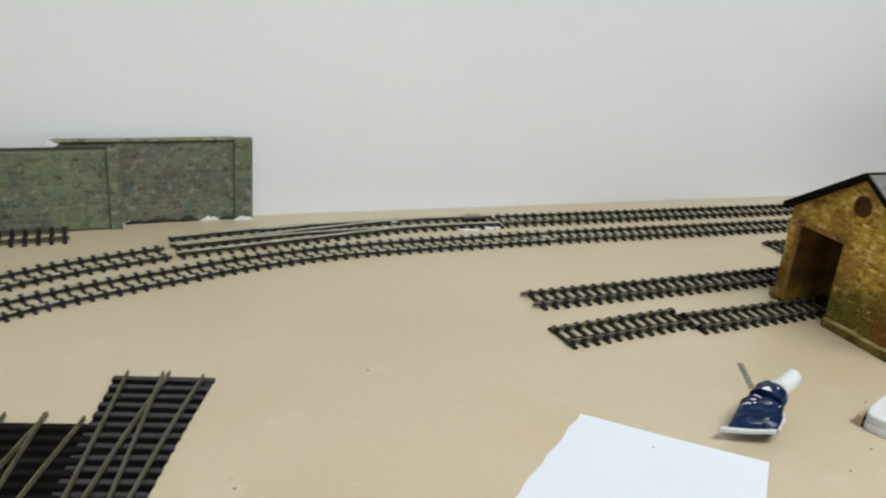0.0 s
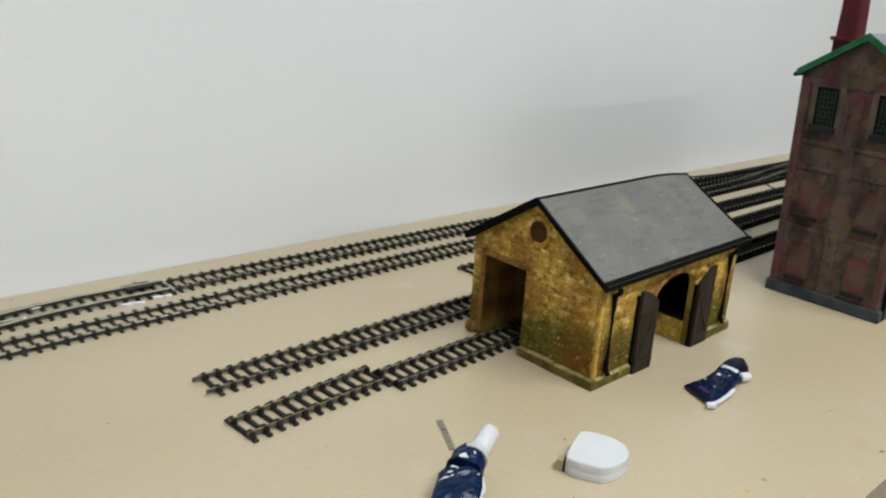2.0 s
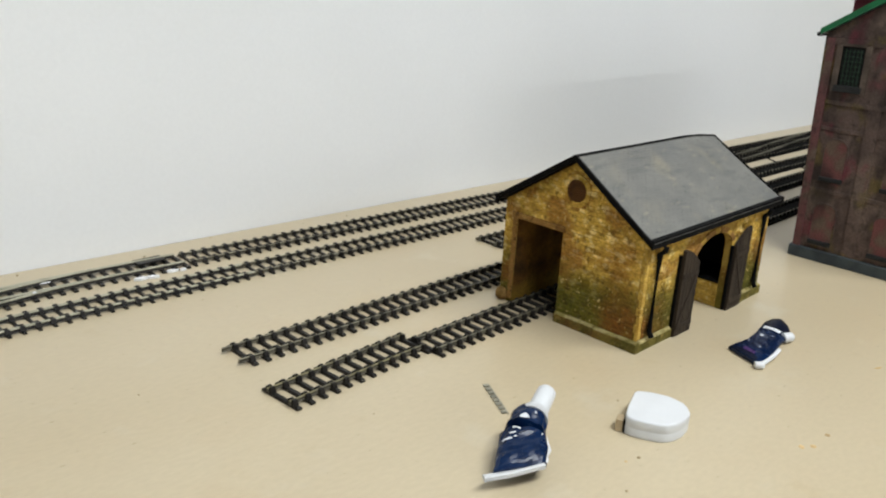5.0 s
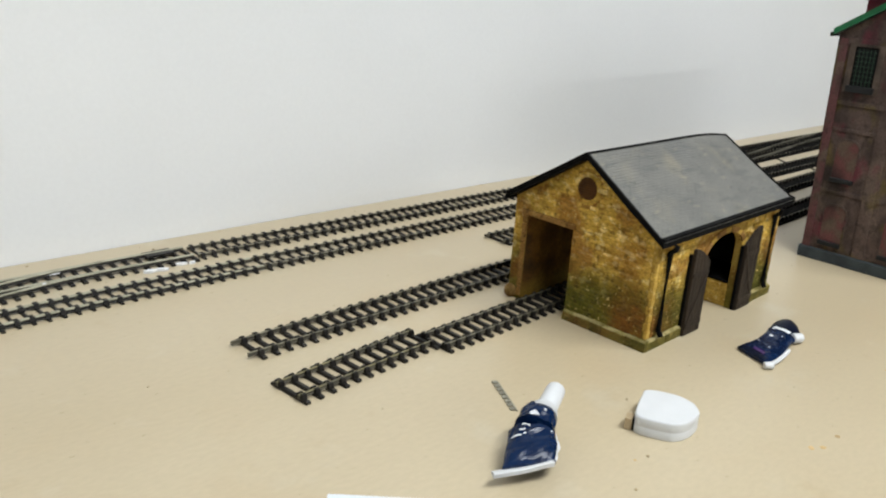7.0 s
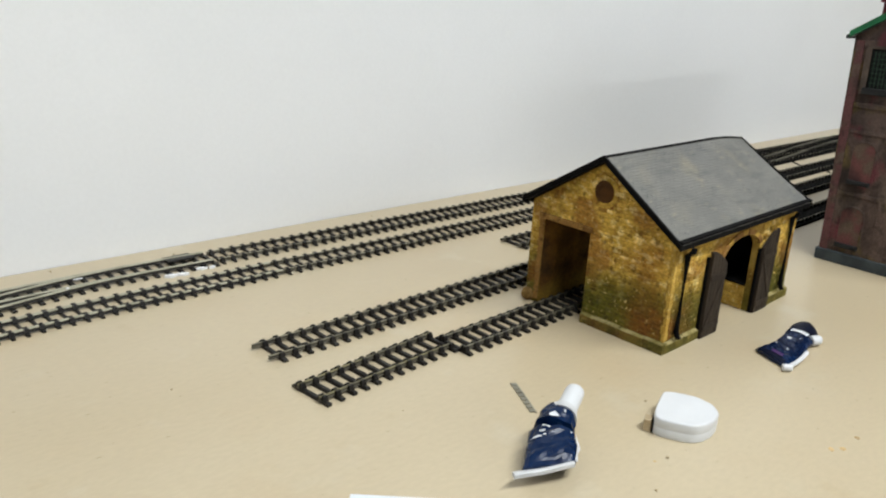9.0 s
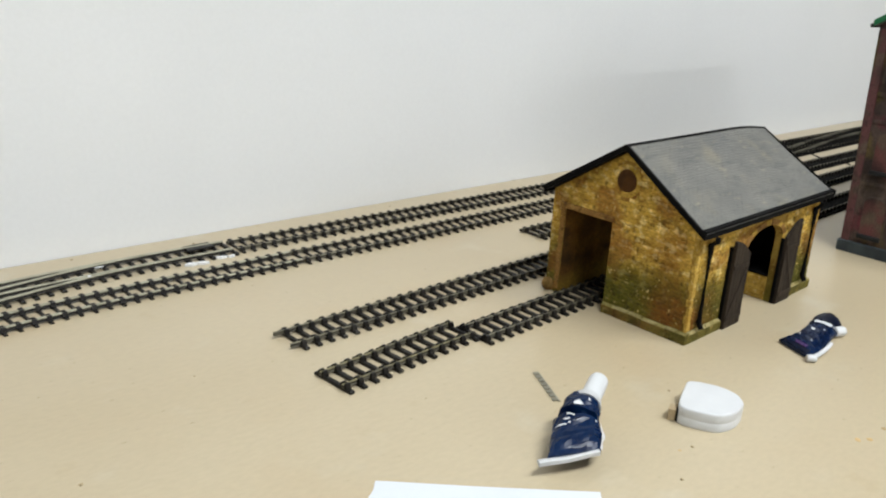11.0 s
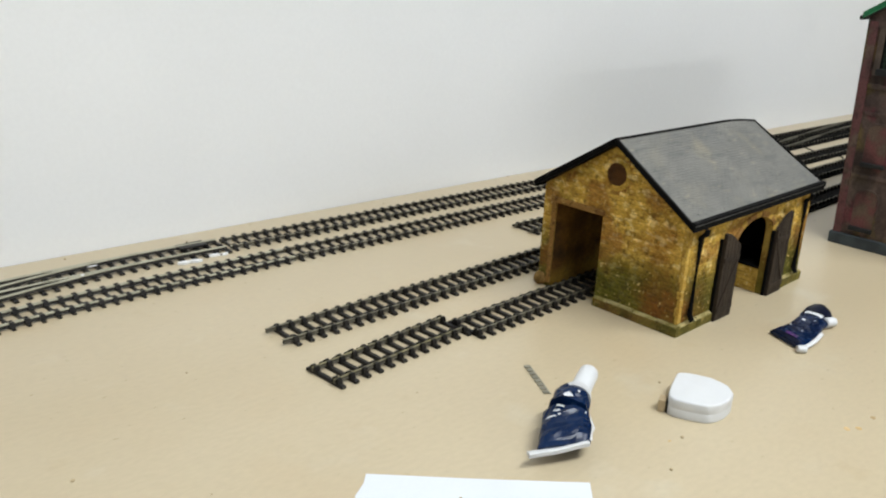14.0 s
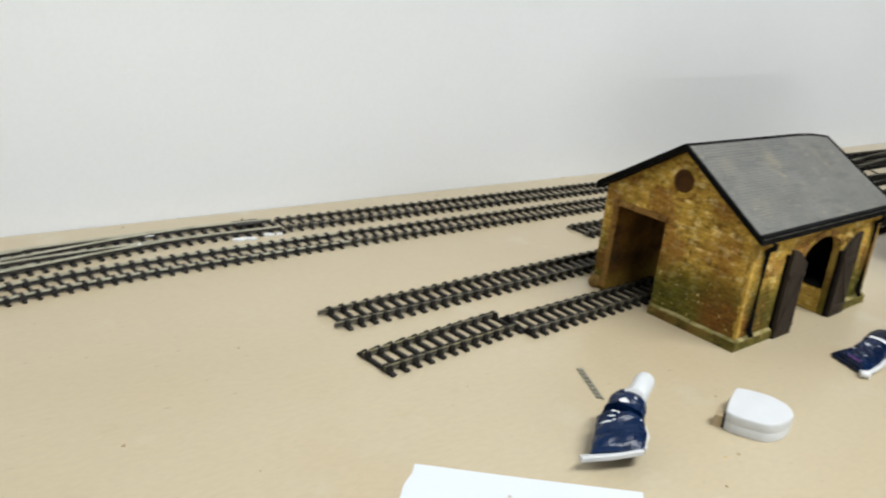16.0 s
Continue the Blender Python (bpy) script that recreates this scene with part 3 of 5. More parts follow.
def turnout(label, route_a, route_b, pitch=0.08, material=RAIL, blade=0.22, frog=0.62, web=False, hold=False, guards=True, shiny=True):
    """Two routes, both given from the toe outwards: stock rails outside, closure rails and a V inside, on long sleepers."""
    a, b = spline(route_a, 0.04), spline(route_b, 0.04)
    n = min(len(a), len(b))
    a, b = a[:n], b[:n]
    mid = a[n // 2]
    t = thing("turnout", mid.x, mid.y, 0, label, "model turnout", "model railway tracks")
    d = a[-1] - a[0]
    left = 1 if (d.x * (b[-1] - a[-1]).y - d.y * (b[-1] - a[-1]).x) > 0 else -1
    g = GAUGE / 2
    if web:
        a, b = [line + [line[-1] + (line[-1] - line[-2])] for line in (a, b)]
    wide = 0.54 if web else 1.5 if material is RAIL_PALE else 0.75
    rail(t, offset(a, -left * g), material, wide=wide)
    rail(t, offset(b, left * g), material, wide=wide)
    k0 = max(2, int(n * blade * 0.3))
    ia, ib = offset(a, left * g)[k0:], offset(b, -left * g)[k0:]
    rail(t, ia, material, RAIL_FOOT + 0.0005, "closure_rail", wide)
    rail(t, ib, material, RAIL_FOOT + 0.001, "closure_rail", wide)
    kf = int(n * frog)
    for line, s in () if not guards else ((offset(a, -left * (g - 0.02)), 1), (offset(b, left * (g - 0.02)), 1)):
        rail(t, line[kf:kf + 9], material, RAIL_FOOT + 0.0002, "check_rail")
    step = max(1, round(pitch / 0.04))
    for k in range(0, n, step):
        dirn = (a[min(k + 1, n - 1)] - a[max(k - 1, 0)]).normalized()
        side = Vector((-dirn.y, dirn.x, 0))
        w = (b[-1 if hold else k] - a[-1 if hold else k]).dot(side)
        c = a[k] + side * w / 2
        lay_sleeper(t, c.x, c.y, math.atan2(dirn.y, dirn.x), 0.288 + abs(w), (SLEEPER_OLD if shiny else SLEEPER_DULL) if web else None)
    if web:
        e, f = offset(a, -left * (g + 0.056)), offset(a, left * (g + 0.056 + (b[-1] - a[-1]).length)) if hold else offset(b, left * (g + 0.056))
        bm = bmesh.new()
        low = [[bm.verts.new((p.x, p.y, z)) for p in line] for line in (e, f) for z in (0.001, 0.006)]
        for k in range(n - 1):
            bm.faces.new([low[1][k], low[1][k + 1], low[3][k + 1], low[3][k]])
            bm.faces.new([low[0][k], low[1][k], low[1][k + 1], low[0][k + 1]])
            bm.faces.new([low[2][k], low[2][k + 1], low[3][k + 1], low[3][k]])
        part("web", bm, WEB_BLACK, t)
    return t


def l_y(x):
    return 5.735 - 0.047 * x


K_LEFT = [(-1.9, 4.26), (-1.11, 4.69), (-0.82, 4.81), (-0.5, 4.912), (-0.166, 5.0), (0.2, 5.10), (0.57, 5.17), (1.0, 5.215), (1.5, 5.225), (2.1, 5.215), (2.61, 5.206)]
K_RIGHT = [(2.665, 5.203), (4.4, 5.125), (6.5, 5.06), (9.0, 5.0), (11.0, 4.95), (14.0, 4.87)]
track("long dark-sleepered model track curving along the wall", K_LEFT, joiners=(1,), thin=True, material=RAIL_PALE)
track("straight dark-sleepered model track along the wall", K_RIGHT, joiners=(0,), web_from=6.5, thin=True)
track("straight dark-sleepered model track running along the wall", [(2.42, l_y(2.42)), (5, l_y(5)), (9, l_y(9)), (14, l_y(14))], web_from=6.5, thin=True)
toe = turnout("long curved model turnout beside the wall", [(2.36, 5.625), (1.57, 5.66), (0.68, 5.645), (-0.07, 5.565), (-0.12, 5.558)], [(2.36, 5.625), (1.57, 5.645), (0.68, 5.53), (-0.07, 5.43), (-0.12, 5.423)], material=RAIL_PALE)
part("tie_bar_plate", box(2.09, 2.28, 5.65, 5.75, 0.022, 0.036, 0.004), SLEEPER, toe)
track("curved dark-sleepered model track meeting the turnout", [(-1.9, 4.66), (-1.5, 4.9), (-1.137, 5.09), (-0.825, 5.215), (-0.5, 5.315), (-0.15, 5.40)], overhang=0.01, thin=True, material=RAIL_PALE)
track("short length of old model track below the stone wall", [(-2.4, 5.81), (-1.6, 5.82), (-0.80, 5.83)], material=RAIL_RUST)
track("short loose length of model track on the board", [(1.845, 3.67), (2.3, 3.70), (2.735, 3.725)], material=RAIL_OLD, overhang=0.02)
track("straight model track running into the stone shed", [(2.762, 3.645), (5, 3.67), (7, 3.68), (10.5, 3.68)], material=RAIL_DARK, overhang=0.005, web_from=5.2)
track("straight model track passing behind the stone shed", [(1.945, 4.172), (3.2, 4.17), (6, 4.165), (9, 4.14), (12, 4.08)], material=RAIL_DARK, overhang=0.07, web_from=5.5)
track("model siding track ending behind the stone shed", [(4.385, 4.655), (6.5, 4.60), (9, 4.54), (12, 4.44)], material=RAIL_DARK, overhang=0.05, web_from=6)
cross = thing("crossover_rails", 10.2, 5.1, 0.05, "pair of dark rails crossing between two tracks", "model track", "model railway tracks")
for s in (-1, 1):
    rail(cross, offset(spline([(8.2, 5.02), (9.4, 5.03), (10.6, 5.13), (11.8, 5.18), (13, 5.13)], 0.1), s * GAUGE / 2), RAIL_DARK, RAIL_FOOT + 0.003)
# two old turnouts lying side by side near the front of the board
def loose_turnout(label, end, d, spread, length, hold=False):
    """A turnout seen from its open end: one straight route, one that bends away, from the toe back to the end."""
    d = Vector(d).normalized()
    n = Vector((-d.y, d.x))
    at = lambda s, w: tuple(Vector(end) + d * s + n * w)
    steps = [1.0, 0.75, 0.5, 0.3, 0.15, 0.0]
    turnout(label, [at(s * length, -spread) for s in steps], [at(s * length, -spread + 2 * spread * (1 - s) ** 2) for s in steps], material=RAIL_OLIVE if hold else RAIL_GREY, pitch=0.08, web=True, guards=False, hold=hold, shiny=not hold)


loose_turnout("old loose turnout with tarnished rails and black sleepers", (-0.343, 3.742), (-0.29, -0.957), 0.095, 2.4)
loose_turnout("old loose turnout with olive rails and black sleepers", (-0.868, 3.500), (-0.29, -0.957), 0.085, 2.2, True)


# ---- stone pieces ----
def stone_meshes(material, count=6, soft=0.16, seed=3):
    """A few unit stones, x along, y out of the wall, z up, with worn edges and a pillowed face."""
    rng = random.Random(seed)
    made = []
    for _ in range(count):
        bm = bmesh.new()
        j = lambda s: rng.uniform(-s, s)
        lo = [bm.verts.new((x + j(0.03), 0, z + j(0.05))) for x, z in ((0, 0), (1, 0), (1, 1), (0, 1))]
        hi = [bm.verts.new((x + j(0.04), 1 + j(0.25), z + j(0.06))) for x, z in ((soft * 0.5, soft), (1 - soft * 0.5, soft), (1 - soft * 0.5, 1 - soft), (soft * 0.5, 1 - soft))]
        bm.faces.new(hi)
        for k in range(4):
            bm.faces.new([lo[k], lo[(k + 1) % 4], hi[(k + 1) % 4], hi[k]])
        bmesh.ops.recalc_face_normals(bm, faces=bm.faces)
        mesh = bpy.data.meshes.new("stone")
        bm.to_mesh(mesh)
        bm.free()
        mesh.materials.append(material)
        made.append(mesh)
    return made


def lay_stones(parent, origin, u, out, runs, z0, z1, course, lengths, proud, meshes, seed, gap=0.003):
    """Courses of stones on a wall face. runs(low, high) gives the free stretches of one course, along u."""
    rng = random.Random(seed)
    u, out, up = Vector(u), Vector(out), Vector((0, 0, 1))
    z = z0
    while z < z1 - 0.015:
        h = min(rng.uniform(*course), z1 - z)
        for a, b in runs(z, z + h):
            x = a
            while x < b - 0.02:
                w = rng.uniform(*lengths)
                if b - x - w < lengths[0] * 0.6:
                    w = b - x
                place = Vector(origin) + u * (x + gap / 2) + up * (z + gap / 2)
                p = proud * rng.uniform(0.3, 1.4)
                cols = (u * (w - gap), out * p, up * (h - gap))
                m = Matrix([[cols[c][r] * DM for c in range(3)] + [place[r] * DM] for r in range(3)] + [[0, 0, 0, 1]])
                lifted("stone", rng.choice(meshes), None, parent, m)
                x += w
        z += h


def cut(runs, lo, hi):
    """Takes the stretch lo to hi out of a list of stretches."""
    out = []
    for a, b in runs:
        if hi <= a or lo >= b:
            out.append((a, b))
        else:
            out += [(a, lo)] if lo > a else []
            out += [(hi, b)] if hi < b else []
    return out


# ---- the stone goods shed ----
X0, X1 = 3.640, 5.12
Y0, Y1 = 2.893, 3.895
YM, EAVE, APEX = 3.392, 0.655, 0.985
DOOR_L, DOOR_R, DOOR_TOP = 3.797, 3.452, 0.556
ARCH_A, ARCH_B, SPRING, CROWN = 4.185, 4.632, 0.43, 0.552
PL = 0.066
TH = 0.11
shed = thing("goods_shed", 4.37, 3.39, 0, "model goods shed of mossy ochre stone with grey slate roof", "model shed")

front = part("front_wall", prism([(Y0, 0), (DOOR_R, 0), (DOOR_R, DOOR_TOP), (DOOR_L, DOOR_TOP), (DOOR_L, 0), (Y1, 0), (Y1, EAVE), (YM, APEX), (Y0, EAVE)], "x", X0, X0 + TH), MORTAR, shed)
part("back_wall", prism([(Y0, 0), (DOOR_R, 0), (DOOR_R, DOOR_TOP), (DOOR_L, DOOR_TOP), (DOOR_L, 0), (Y1, 0), (Y1, EAVE), (YM, APEX), (Y0, EAVE)], "x", X1 - TH, X1), MORTAR, shed)
ARCH = [((ARCH_A + ARCH_B) / 2 - (ARCH_B - ARCH_A) / 2 * math.cos(math.pi * k / 12), SPRING + (CROWN - SPRING) * math.sin(math.pi * k / 12)) for k in range(13)]
side = part("side_wall", prism([(X0 + TH, 0), (ARCH_A, 0)] + ARCH + [(ARCH_B, 0), (X1 - TH, 0), (X1 - TH, EAVE), (X0 + TH, EAVE)], "y", Y0, Y0 + 0.04), MORTAR, shed)
part("rear_wall", box(X0 + TH, X1 - TH, Y1 - TH, Y1, 0, EAVE), MORTAR, shed)
# Linings and deck go from brown to black for the shade inside.
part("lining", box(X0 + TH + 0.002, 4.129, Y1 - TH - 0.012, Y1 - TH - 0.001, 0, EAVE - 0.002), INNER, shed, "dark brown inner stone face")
part("lining", box(4.13, X1 - TH - 0.001, Y1 - TH - 0.012, Y1 - TH - 0.001, 0, EAVE - 0.002), DEEP_SHADE, shed, "inner stone face coloured for deep shade")
part("lining", box(X1 - TH - 0.012, X1 - TH - 0.001, Y0 + 0.042, DOOR_R - 0.002, 0.173, EAVE - 0.002), BLACK, shed, "inner face coloured black for the shade inside")
part("lining", box(3.95, 4.2, Y0 + 0.0405, Y0 + 0.050, 0, EAVE - 0.002), BLACK, shed, "inner face coloured black for the shade inside")
platform = part("platform", box(ARCH_B + 0.002, X1 - TH - 0.002, Y0 + 0.042, 3.43, 0, 0.16, 0.004), QUOIN, shed)
part("platform_deck", box(ARCH_B, X1 - TH - 0.013, Y0 + 0.043, 3.435, 0.1605, 0.172, 0.002), BLACK, shed, "platform deck coloured black for the shade inside")
STONES = stone_meshes(STONE, 6, 0.11)
QUOINS = stone_meshes(QUOIN, 4, 0.1, 5)
PINKS = stone_meshes(PINK, 4, 0.1, 8)
lay_stones(platform, (ARCH_B + 0.002, 0, 0), (0, 1, 0), (-1, 0, 0), lambda lo, hi: [(Y0 + 0.045, 3.42)], 0.004, 0.158, (0.024, 0.036), (0.04, 0.09), 0.006, QUOINS, 13, 0.005)
ROUND = (3.388, 0.815, 0.066)


def front_runs(lo, hi):
    edge = lambda z: max(0.0, (z - EAVE) / (APEX - EAVE))
    f = edge(hi)
    runs = [(Y0 + (YM - Y0) * f + 0.004, Y1 - (Y1 - YM) * f - 0.004)]
    if hi < EAVE + 0.02:
        runs = [(Y0 + 0.026, runs[0][1])]
    if lo < DOOR_TOP + 0.03:
        runs = cut(runs, DOOR_R, DOOR_L + 0.03)
    y, z, r = ROUND
    r += 0.03
    d = min(abs(lo - z), abs(hi - z)) if not lo < z < hi else 0
    if d < r:
        w = math.sqrt(r * r - d * d)
        runs = cut(runs, y - w, y + w)
    return runs


lay_stones(front, (X0, 0, 0), (0, 1, 0), (-1, 0, 0), front_runs, PL, APEX - 0.02, (0.02, 0.034), (0.03, 0.105), 0.0026, STONES, 11, 0.0016)


def side_runs(lo, hi):
    runs = cut([(X0 + 0.044, X1)], ARCH_A - 0.03 if lo > SPRING - 0.05 else ARCH_A, ARCH_B + 0.035)
    if lo > CROWN + 0.02:
        runs = [(X0 + 0.044, X1)]
    return runs


lay_stones(side, (0, Y0, 0), (1, 0, 0), (0, -1, 0), side_runs, PL, EAVE - 0.01, (0.02, 0.034), (0.03, 0.105), 0.0026, STONES, 12, 0.0016)
# quoins up the front corner, on both faces
z = PL
for k in range(12):
    h = (EAVE - PL) / 12
    w = 0.032 if k % 2 else 0.024
    for u, o, org, ww in (((0, 1, 0), (-1, 0, 0), (X0, Y0 - 0.008, z), w), ((1, 0, 0), (0, -1, 0), (X0 - 0.006, Y0, z), 0.072 - w)):
        cols = (Vector(u) * (ww - 0.003), Vector(o) * 0.004, Vector((0, 0, h - 0.0004)))
        m = Matrix([[cols[c][r] * DM for c in range(3)] + [org[r] * DM] for r in range(3)] + [[0, 0, 0, 1]])
        lifted("quoin", QUOINS[k % 4], None, front if o[0] else side, m)
    z += h
# jamb stones of the wagon arch
z = 0.0
for k in range(10):
    h = SPRING / 10
    w = 0.05 if k % 2 else 0.035
    m = Matrix(((w * DM, 0, 0, ARCH_B * DM), (0, -0.012 * DM, 0, Y0 * DM), (0, 0, (h - 0.005) * DM, z * DM), (0, 0, 0, 1)))
    lifted("jamb_stone", QUOINS[k % 4], None, side, m)
    z += h
# arch ring
for k in range(13):
    a0, a1 = math.pi * k / 13, math.pi * (k + 0.97) / 13
    mid, rx, rz = (ARCH_A + ARCH_B) / 2, (ARCH_B - ARCH_A) / 2, CROWN - SPRING
    pts = [(mid - (rx + d) * math.cos(a), SPRING + (rz + d) * math.sin(a)) for a, d in ((a0, 0), (a0, 0.035), (a1, 0.035), (a1, 0))]
    part("arch_stone", prism(pts, "y", Y0 - 0.008, Y0 + 0.02), PINK if k % 3 else STONE, side)
# stone dressings round the rail door
part("lintel", box(X0 - 0.016, X0 + 0.03, DOOR_R - 0.012, DOOR_L + 0.034, DOOR_TOP, DOOR_TOP + 0.032, 0.004), PINK, front)
z = 0.02
for k in range(9):
    h = (DOOR_TOP - 0.02) / 9
    m = Matrix(((0, -0.007 * DM, 0, X0 * DM), (0.034 * DM, 0, 0, DOOR_L * DM), (0, 0, (h - 0.001) * DM, z * DM), (0, 0, 0, 1)))
    lifted("jamb_stone", PINKS[k % 4], None, front, m)
    z += h
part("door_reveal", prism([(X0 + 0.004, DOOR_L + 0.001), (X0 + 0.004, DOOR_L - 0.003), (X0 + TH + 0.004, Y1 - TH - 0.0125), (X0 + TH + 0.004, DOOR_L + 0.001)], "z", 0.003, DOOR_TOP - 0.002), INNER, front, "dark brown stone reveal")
# round louvre in the gable
ry, rz, rr = ROUND
ring = [(ry + rr * math.cos(2 * math.pi * k / 28), rz + rr * math.sin(2 * math.pi * k / 28)) for k in range(28)]
roundel = part("round_louvre", prism(ring, "x", X0 - 0.004, X0 + 0.02), LOUVRE, front, "dark brown round louvre")
for k in range(-4, 5):
    w = math.sqrt(rr * rr - (k * 0.0135) ** 2) - 0.004
    part("slat", box(X0 - 0.010, X0 - 0.003, ry - w, ry + w, rz + k * 0.0135 - 0.003, rz + k * 0.0135 + 0.003), LOUVRE, roundel)
for k in range(16):
    a0, a1 = 2 * math.pi * k / 16, 2 * math.pi * (k + 0.97) / 16
    pts = [(ry + d * math.cos(a), rz + d * math.sin(a)) for a, d in ((a0, rr), (a0, rr + 0.03), (a1, rr + 0.03), (a1, rr))]
    part("ring_stone", prism(pts, "x", X0 - 0.0045, X0 + 0.01), STONE, front)


# plinth stones along the foot of the walls
def plinth_run(parent, a, b, face, along_y, seed):
    rng = random.Random(seed)
    x = a
    while x < b - 0.02:
        w = min(rng.uniform(0.12, 0.2), b - x)
        h, o = PL + rng.uniform(-0.004, 0.004), 0.024 + rng.uniform(-0.003, 0.003)
        if along_y:
            pts = [(face - o, 0), (face - o, h - 0.012), (face - o + 0.004, h - 0.006), (face - 0.004, h), (face + 0.01, h), (face + 0.01, 0)]
            bm = prism(pts, "y", x + 0.002, x + w - 0.002)
        else:
            pts = [(face - o, 0), (face - o, h - 0.012), (face - o + 0.004, h - 0.006), (face - 0.004, h), (face + 0.01, h), (face + 0.01, 0)]
            bm = prism(pts, "x", x + 0.002, x + w - 0.002)
        bmesh.ops.recalc_face_normals(bm, faces=bm.faces)
        # Upward faces take a paler stone, so their light is in the colour.
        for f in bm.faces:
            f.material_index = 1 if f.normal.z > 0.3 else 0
        part("plinth_stone", bm, PLINTH, parent).data.materials.append(LIT_LEDGE)
        x += w


plinth_run(front, Y0 - 0.022, DOOR_R - 0.004, X0, True, 21)
plinth_run(side, X0 - 0.004, ARCH_A - 0.02, Y0, False, 22)
plinth_run(side, ARCH_B + 0.06, X1 + 0.02, Y0, False, 23)
bm = bmesh.new()
bmesh.ops.create_icosphere(bm, subdivisions=3, radius=1)
for v in bm.verts:
    v.co *= 1 + 0.16 * noise.noise(v.co * 1.3 + Vector((4, 1, 7)))
    v.co = Vector((X0 - 0.006 + v.co.x * 0.040, 3.872 + v.co.y * 0.044, max(0.040 + v.co.z * 0.046, 0.0)))
part("guard_stone", bm, GUARD, front, "round brown guard stone", True)

# roof: two slopes of thin slates laid in courses, with a slight bow along the ridge
RX0, RX1 = 3.592, 5.17
NEAR, FAR = (2.842, 0.652), (3.935, 0.672)


def ridge_z(x):
    f = (x - RX0) / (RX1 - RX0)
    return 1.022 - 0.012 * f - 0.05 * max(0, f - 0.72) ** 2 * 8


def roof_at(x, f, near):
    """A place on the roof: f from the eave (0) to the ridge (1)."""
    y0, z0 = NEAR if near else FAR
    sag = -0.006 * math.sin(math.pi * f)
    return Vector((x, y0 + (YM - y0) * f, z0 + (ridge_z(x) - z0) * f + sag))


def roof_slope(name, near):
    bm = bmesh.new()
    n = 10
    top, low = [], []
    for k in range(n + 1):
        x = RX0 + (RX1 - RX0) * k / n
        top.append([bm.verts.new(roof_at(x, f, near)) for f in (0, 0.5, 1)])
        low.append([bm.verts.new(roof_at(x, f, near) - Vector((0, 0, 0.03))) for f in (0, 0.5, 1)])
    for k in range(n):
        for f in (0, 1):
            bm.faces.new([top[k][f], top[k + 1][f], top[k + 1][f + 1], top[k][f + 1]])
            bm.faces.new([low[k][f], low[k][f + 1], low[k + 1][f + 1], low[k + 1][f]])
        bm.faces.new([top[k][0], low[k][0], low[k + 1][0], top[k + 1][0]])
        bm.faces.new([top[k][2], top[k + 1][2], low[k + 1][2], low[k][2]])
    for k in (0, n):
        for f in (0, 1):
            bm.faces.new([top[k][f], top[k][f + 1], low[k][f + 1], low[k][f]])
    return part(name, bm, BLACK, shed)


def slates(parent, near, seed):
    rng = random.Random(seed)
    verts, faces = [], []
    rows = 33
    out = Vector((0, -0.55, 0.83)) if near else Vector((0, 0.55, 0.83))
    for r in range(rows):
        f0, f1 = r / rows, min((r + 1.12) / rows, 1.0)
        x = RX0 + 0.004 - (0.023 if r % 2 else 0.0)
        while x < RX1 - 0.004:
            w = 0.046
            a, b = max(x + 0.0005, RX0 + 0.003), min(x + w - 0.0005, RX1 - 0.003)
            if b - a > 0.008:
                lift = 0.0025 + rng.uniform(-0.0005, 0.0005)
                k = len(verts)
                df = rng.uniform(-0.05, 0.05) / rows
                verts += [roof_at(a, f0 + df, near) + out * lift, roof_at(b, f0 + df, near) + out * (lift + rng.uniform(-0.0003, 0.0003)),
                          roof_at(b, f1, near) + out * 0.0009, roof_at(a, f1, near) + out * 0.0009,
                          roof_at(a, f0 + df, near) + out * 0.0004, roof_at(b, f0 + df, near) + out * 0.0004]
                faces += [(k, k + 1, k + 2, k + 3), (k + 4, k + 5, k + 1, k)]
            x += w
    mid = sum(verts, Vector()) / len(verts)
    mesh = bpy.data.meshes.new("slate_covering")
    mesh.from_pydata([(v - mid) * DM for v in verts], [], faces)
    ob = lifted("slate_covering", mesh, SLATE, parent, Matrix.Translation(mid * DM), "small grey slates in courses")
    ob["kind"] = "stuff"


slates(roof_slope("roof_slope", True), True, 31)
slates(roof_slope("roof_slope", False), False, 32)
bm = bmesh.new()
sweep(bm, [(x, YM, ridge_z(x) + 0.004) for x in np.linspace(RX0, RX1, 9)], [(-0.012, -0.012), (0, -0.004), (0.012, -0.012), (0.012, -0.005), (0, 0.002), (-0.012, -0.005)])
part("ridge_cap", bm, BLACK, shed)
# barge boards, eave boards, gutters and pipes
for near in (True, False):
    for x in (RX0 - 0.006, RX1 - 0.004):
        a, b = roof_at(x, -0.005, near), roof_at(x, 1.0, near)
        pts = [(a.y, a.z + 0.007), (b.y, b.z + 0.007), (b.y, b.z - 0.010), (a.y, a.z - 0.010)]
        part("barge_board", prism(pts, "x", x, x + (0.016 if x < X1 else 0.012)), BLACK, shed)
bm = prism([(2.837, 0.661), (2.837, 0.668), (2.842, 0.671), (2.862, 0.676), (2.867, 0.669), (2.862, 0.657)], "x", RX0 + 0.002, RX1 + 0.006)
part("gutter", bm, BLACK, shed)
part("eave_board", box(RX0 + 0.01, RX1, 2.863, 2.890, 0.646, 0.656, 0.002), BLACK, shed)
part("gutter", box(RX0 + 0.004, RX1, 3.93, 3.955, 0.63, 0.665, 0.006), BLACK, shed)
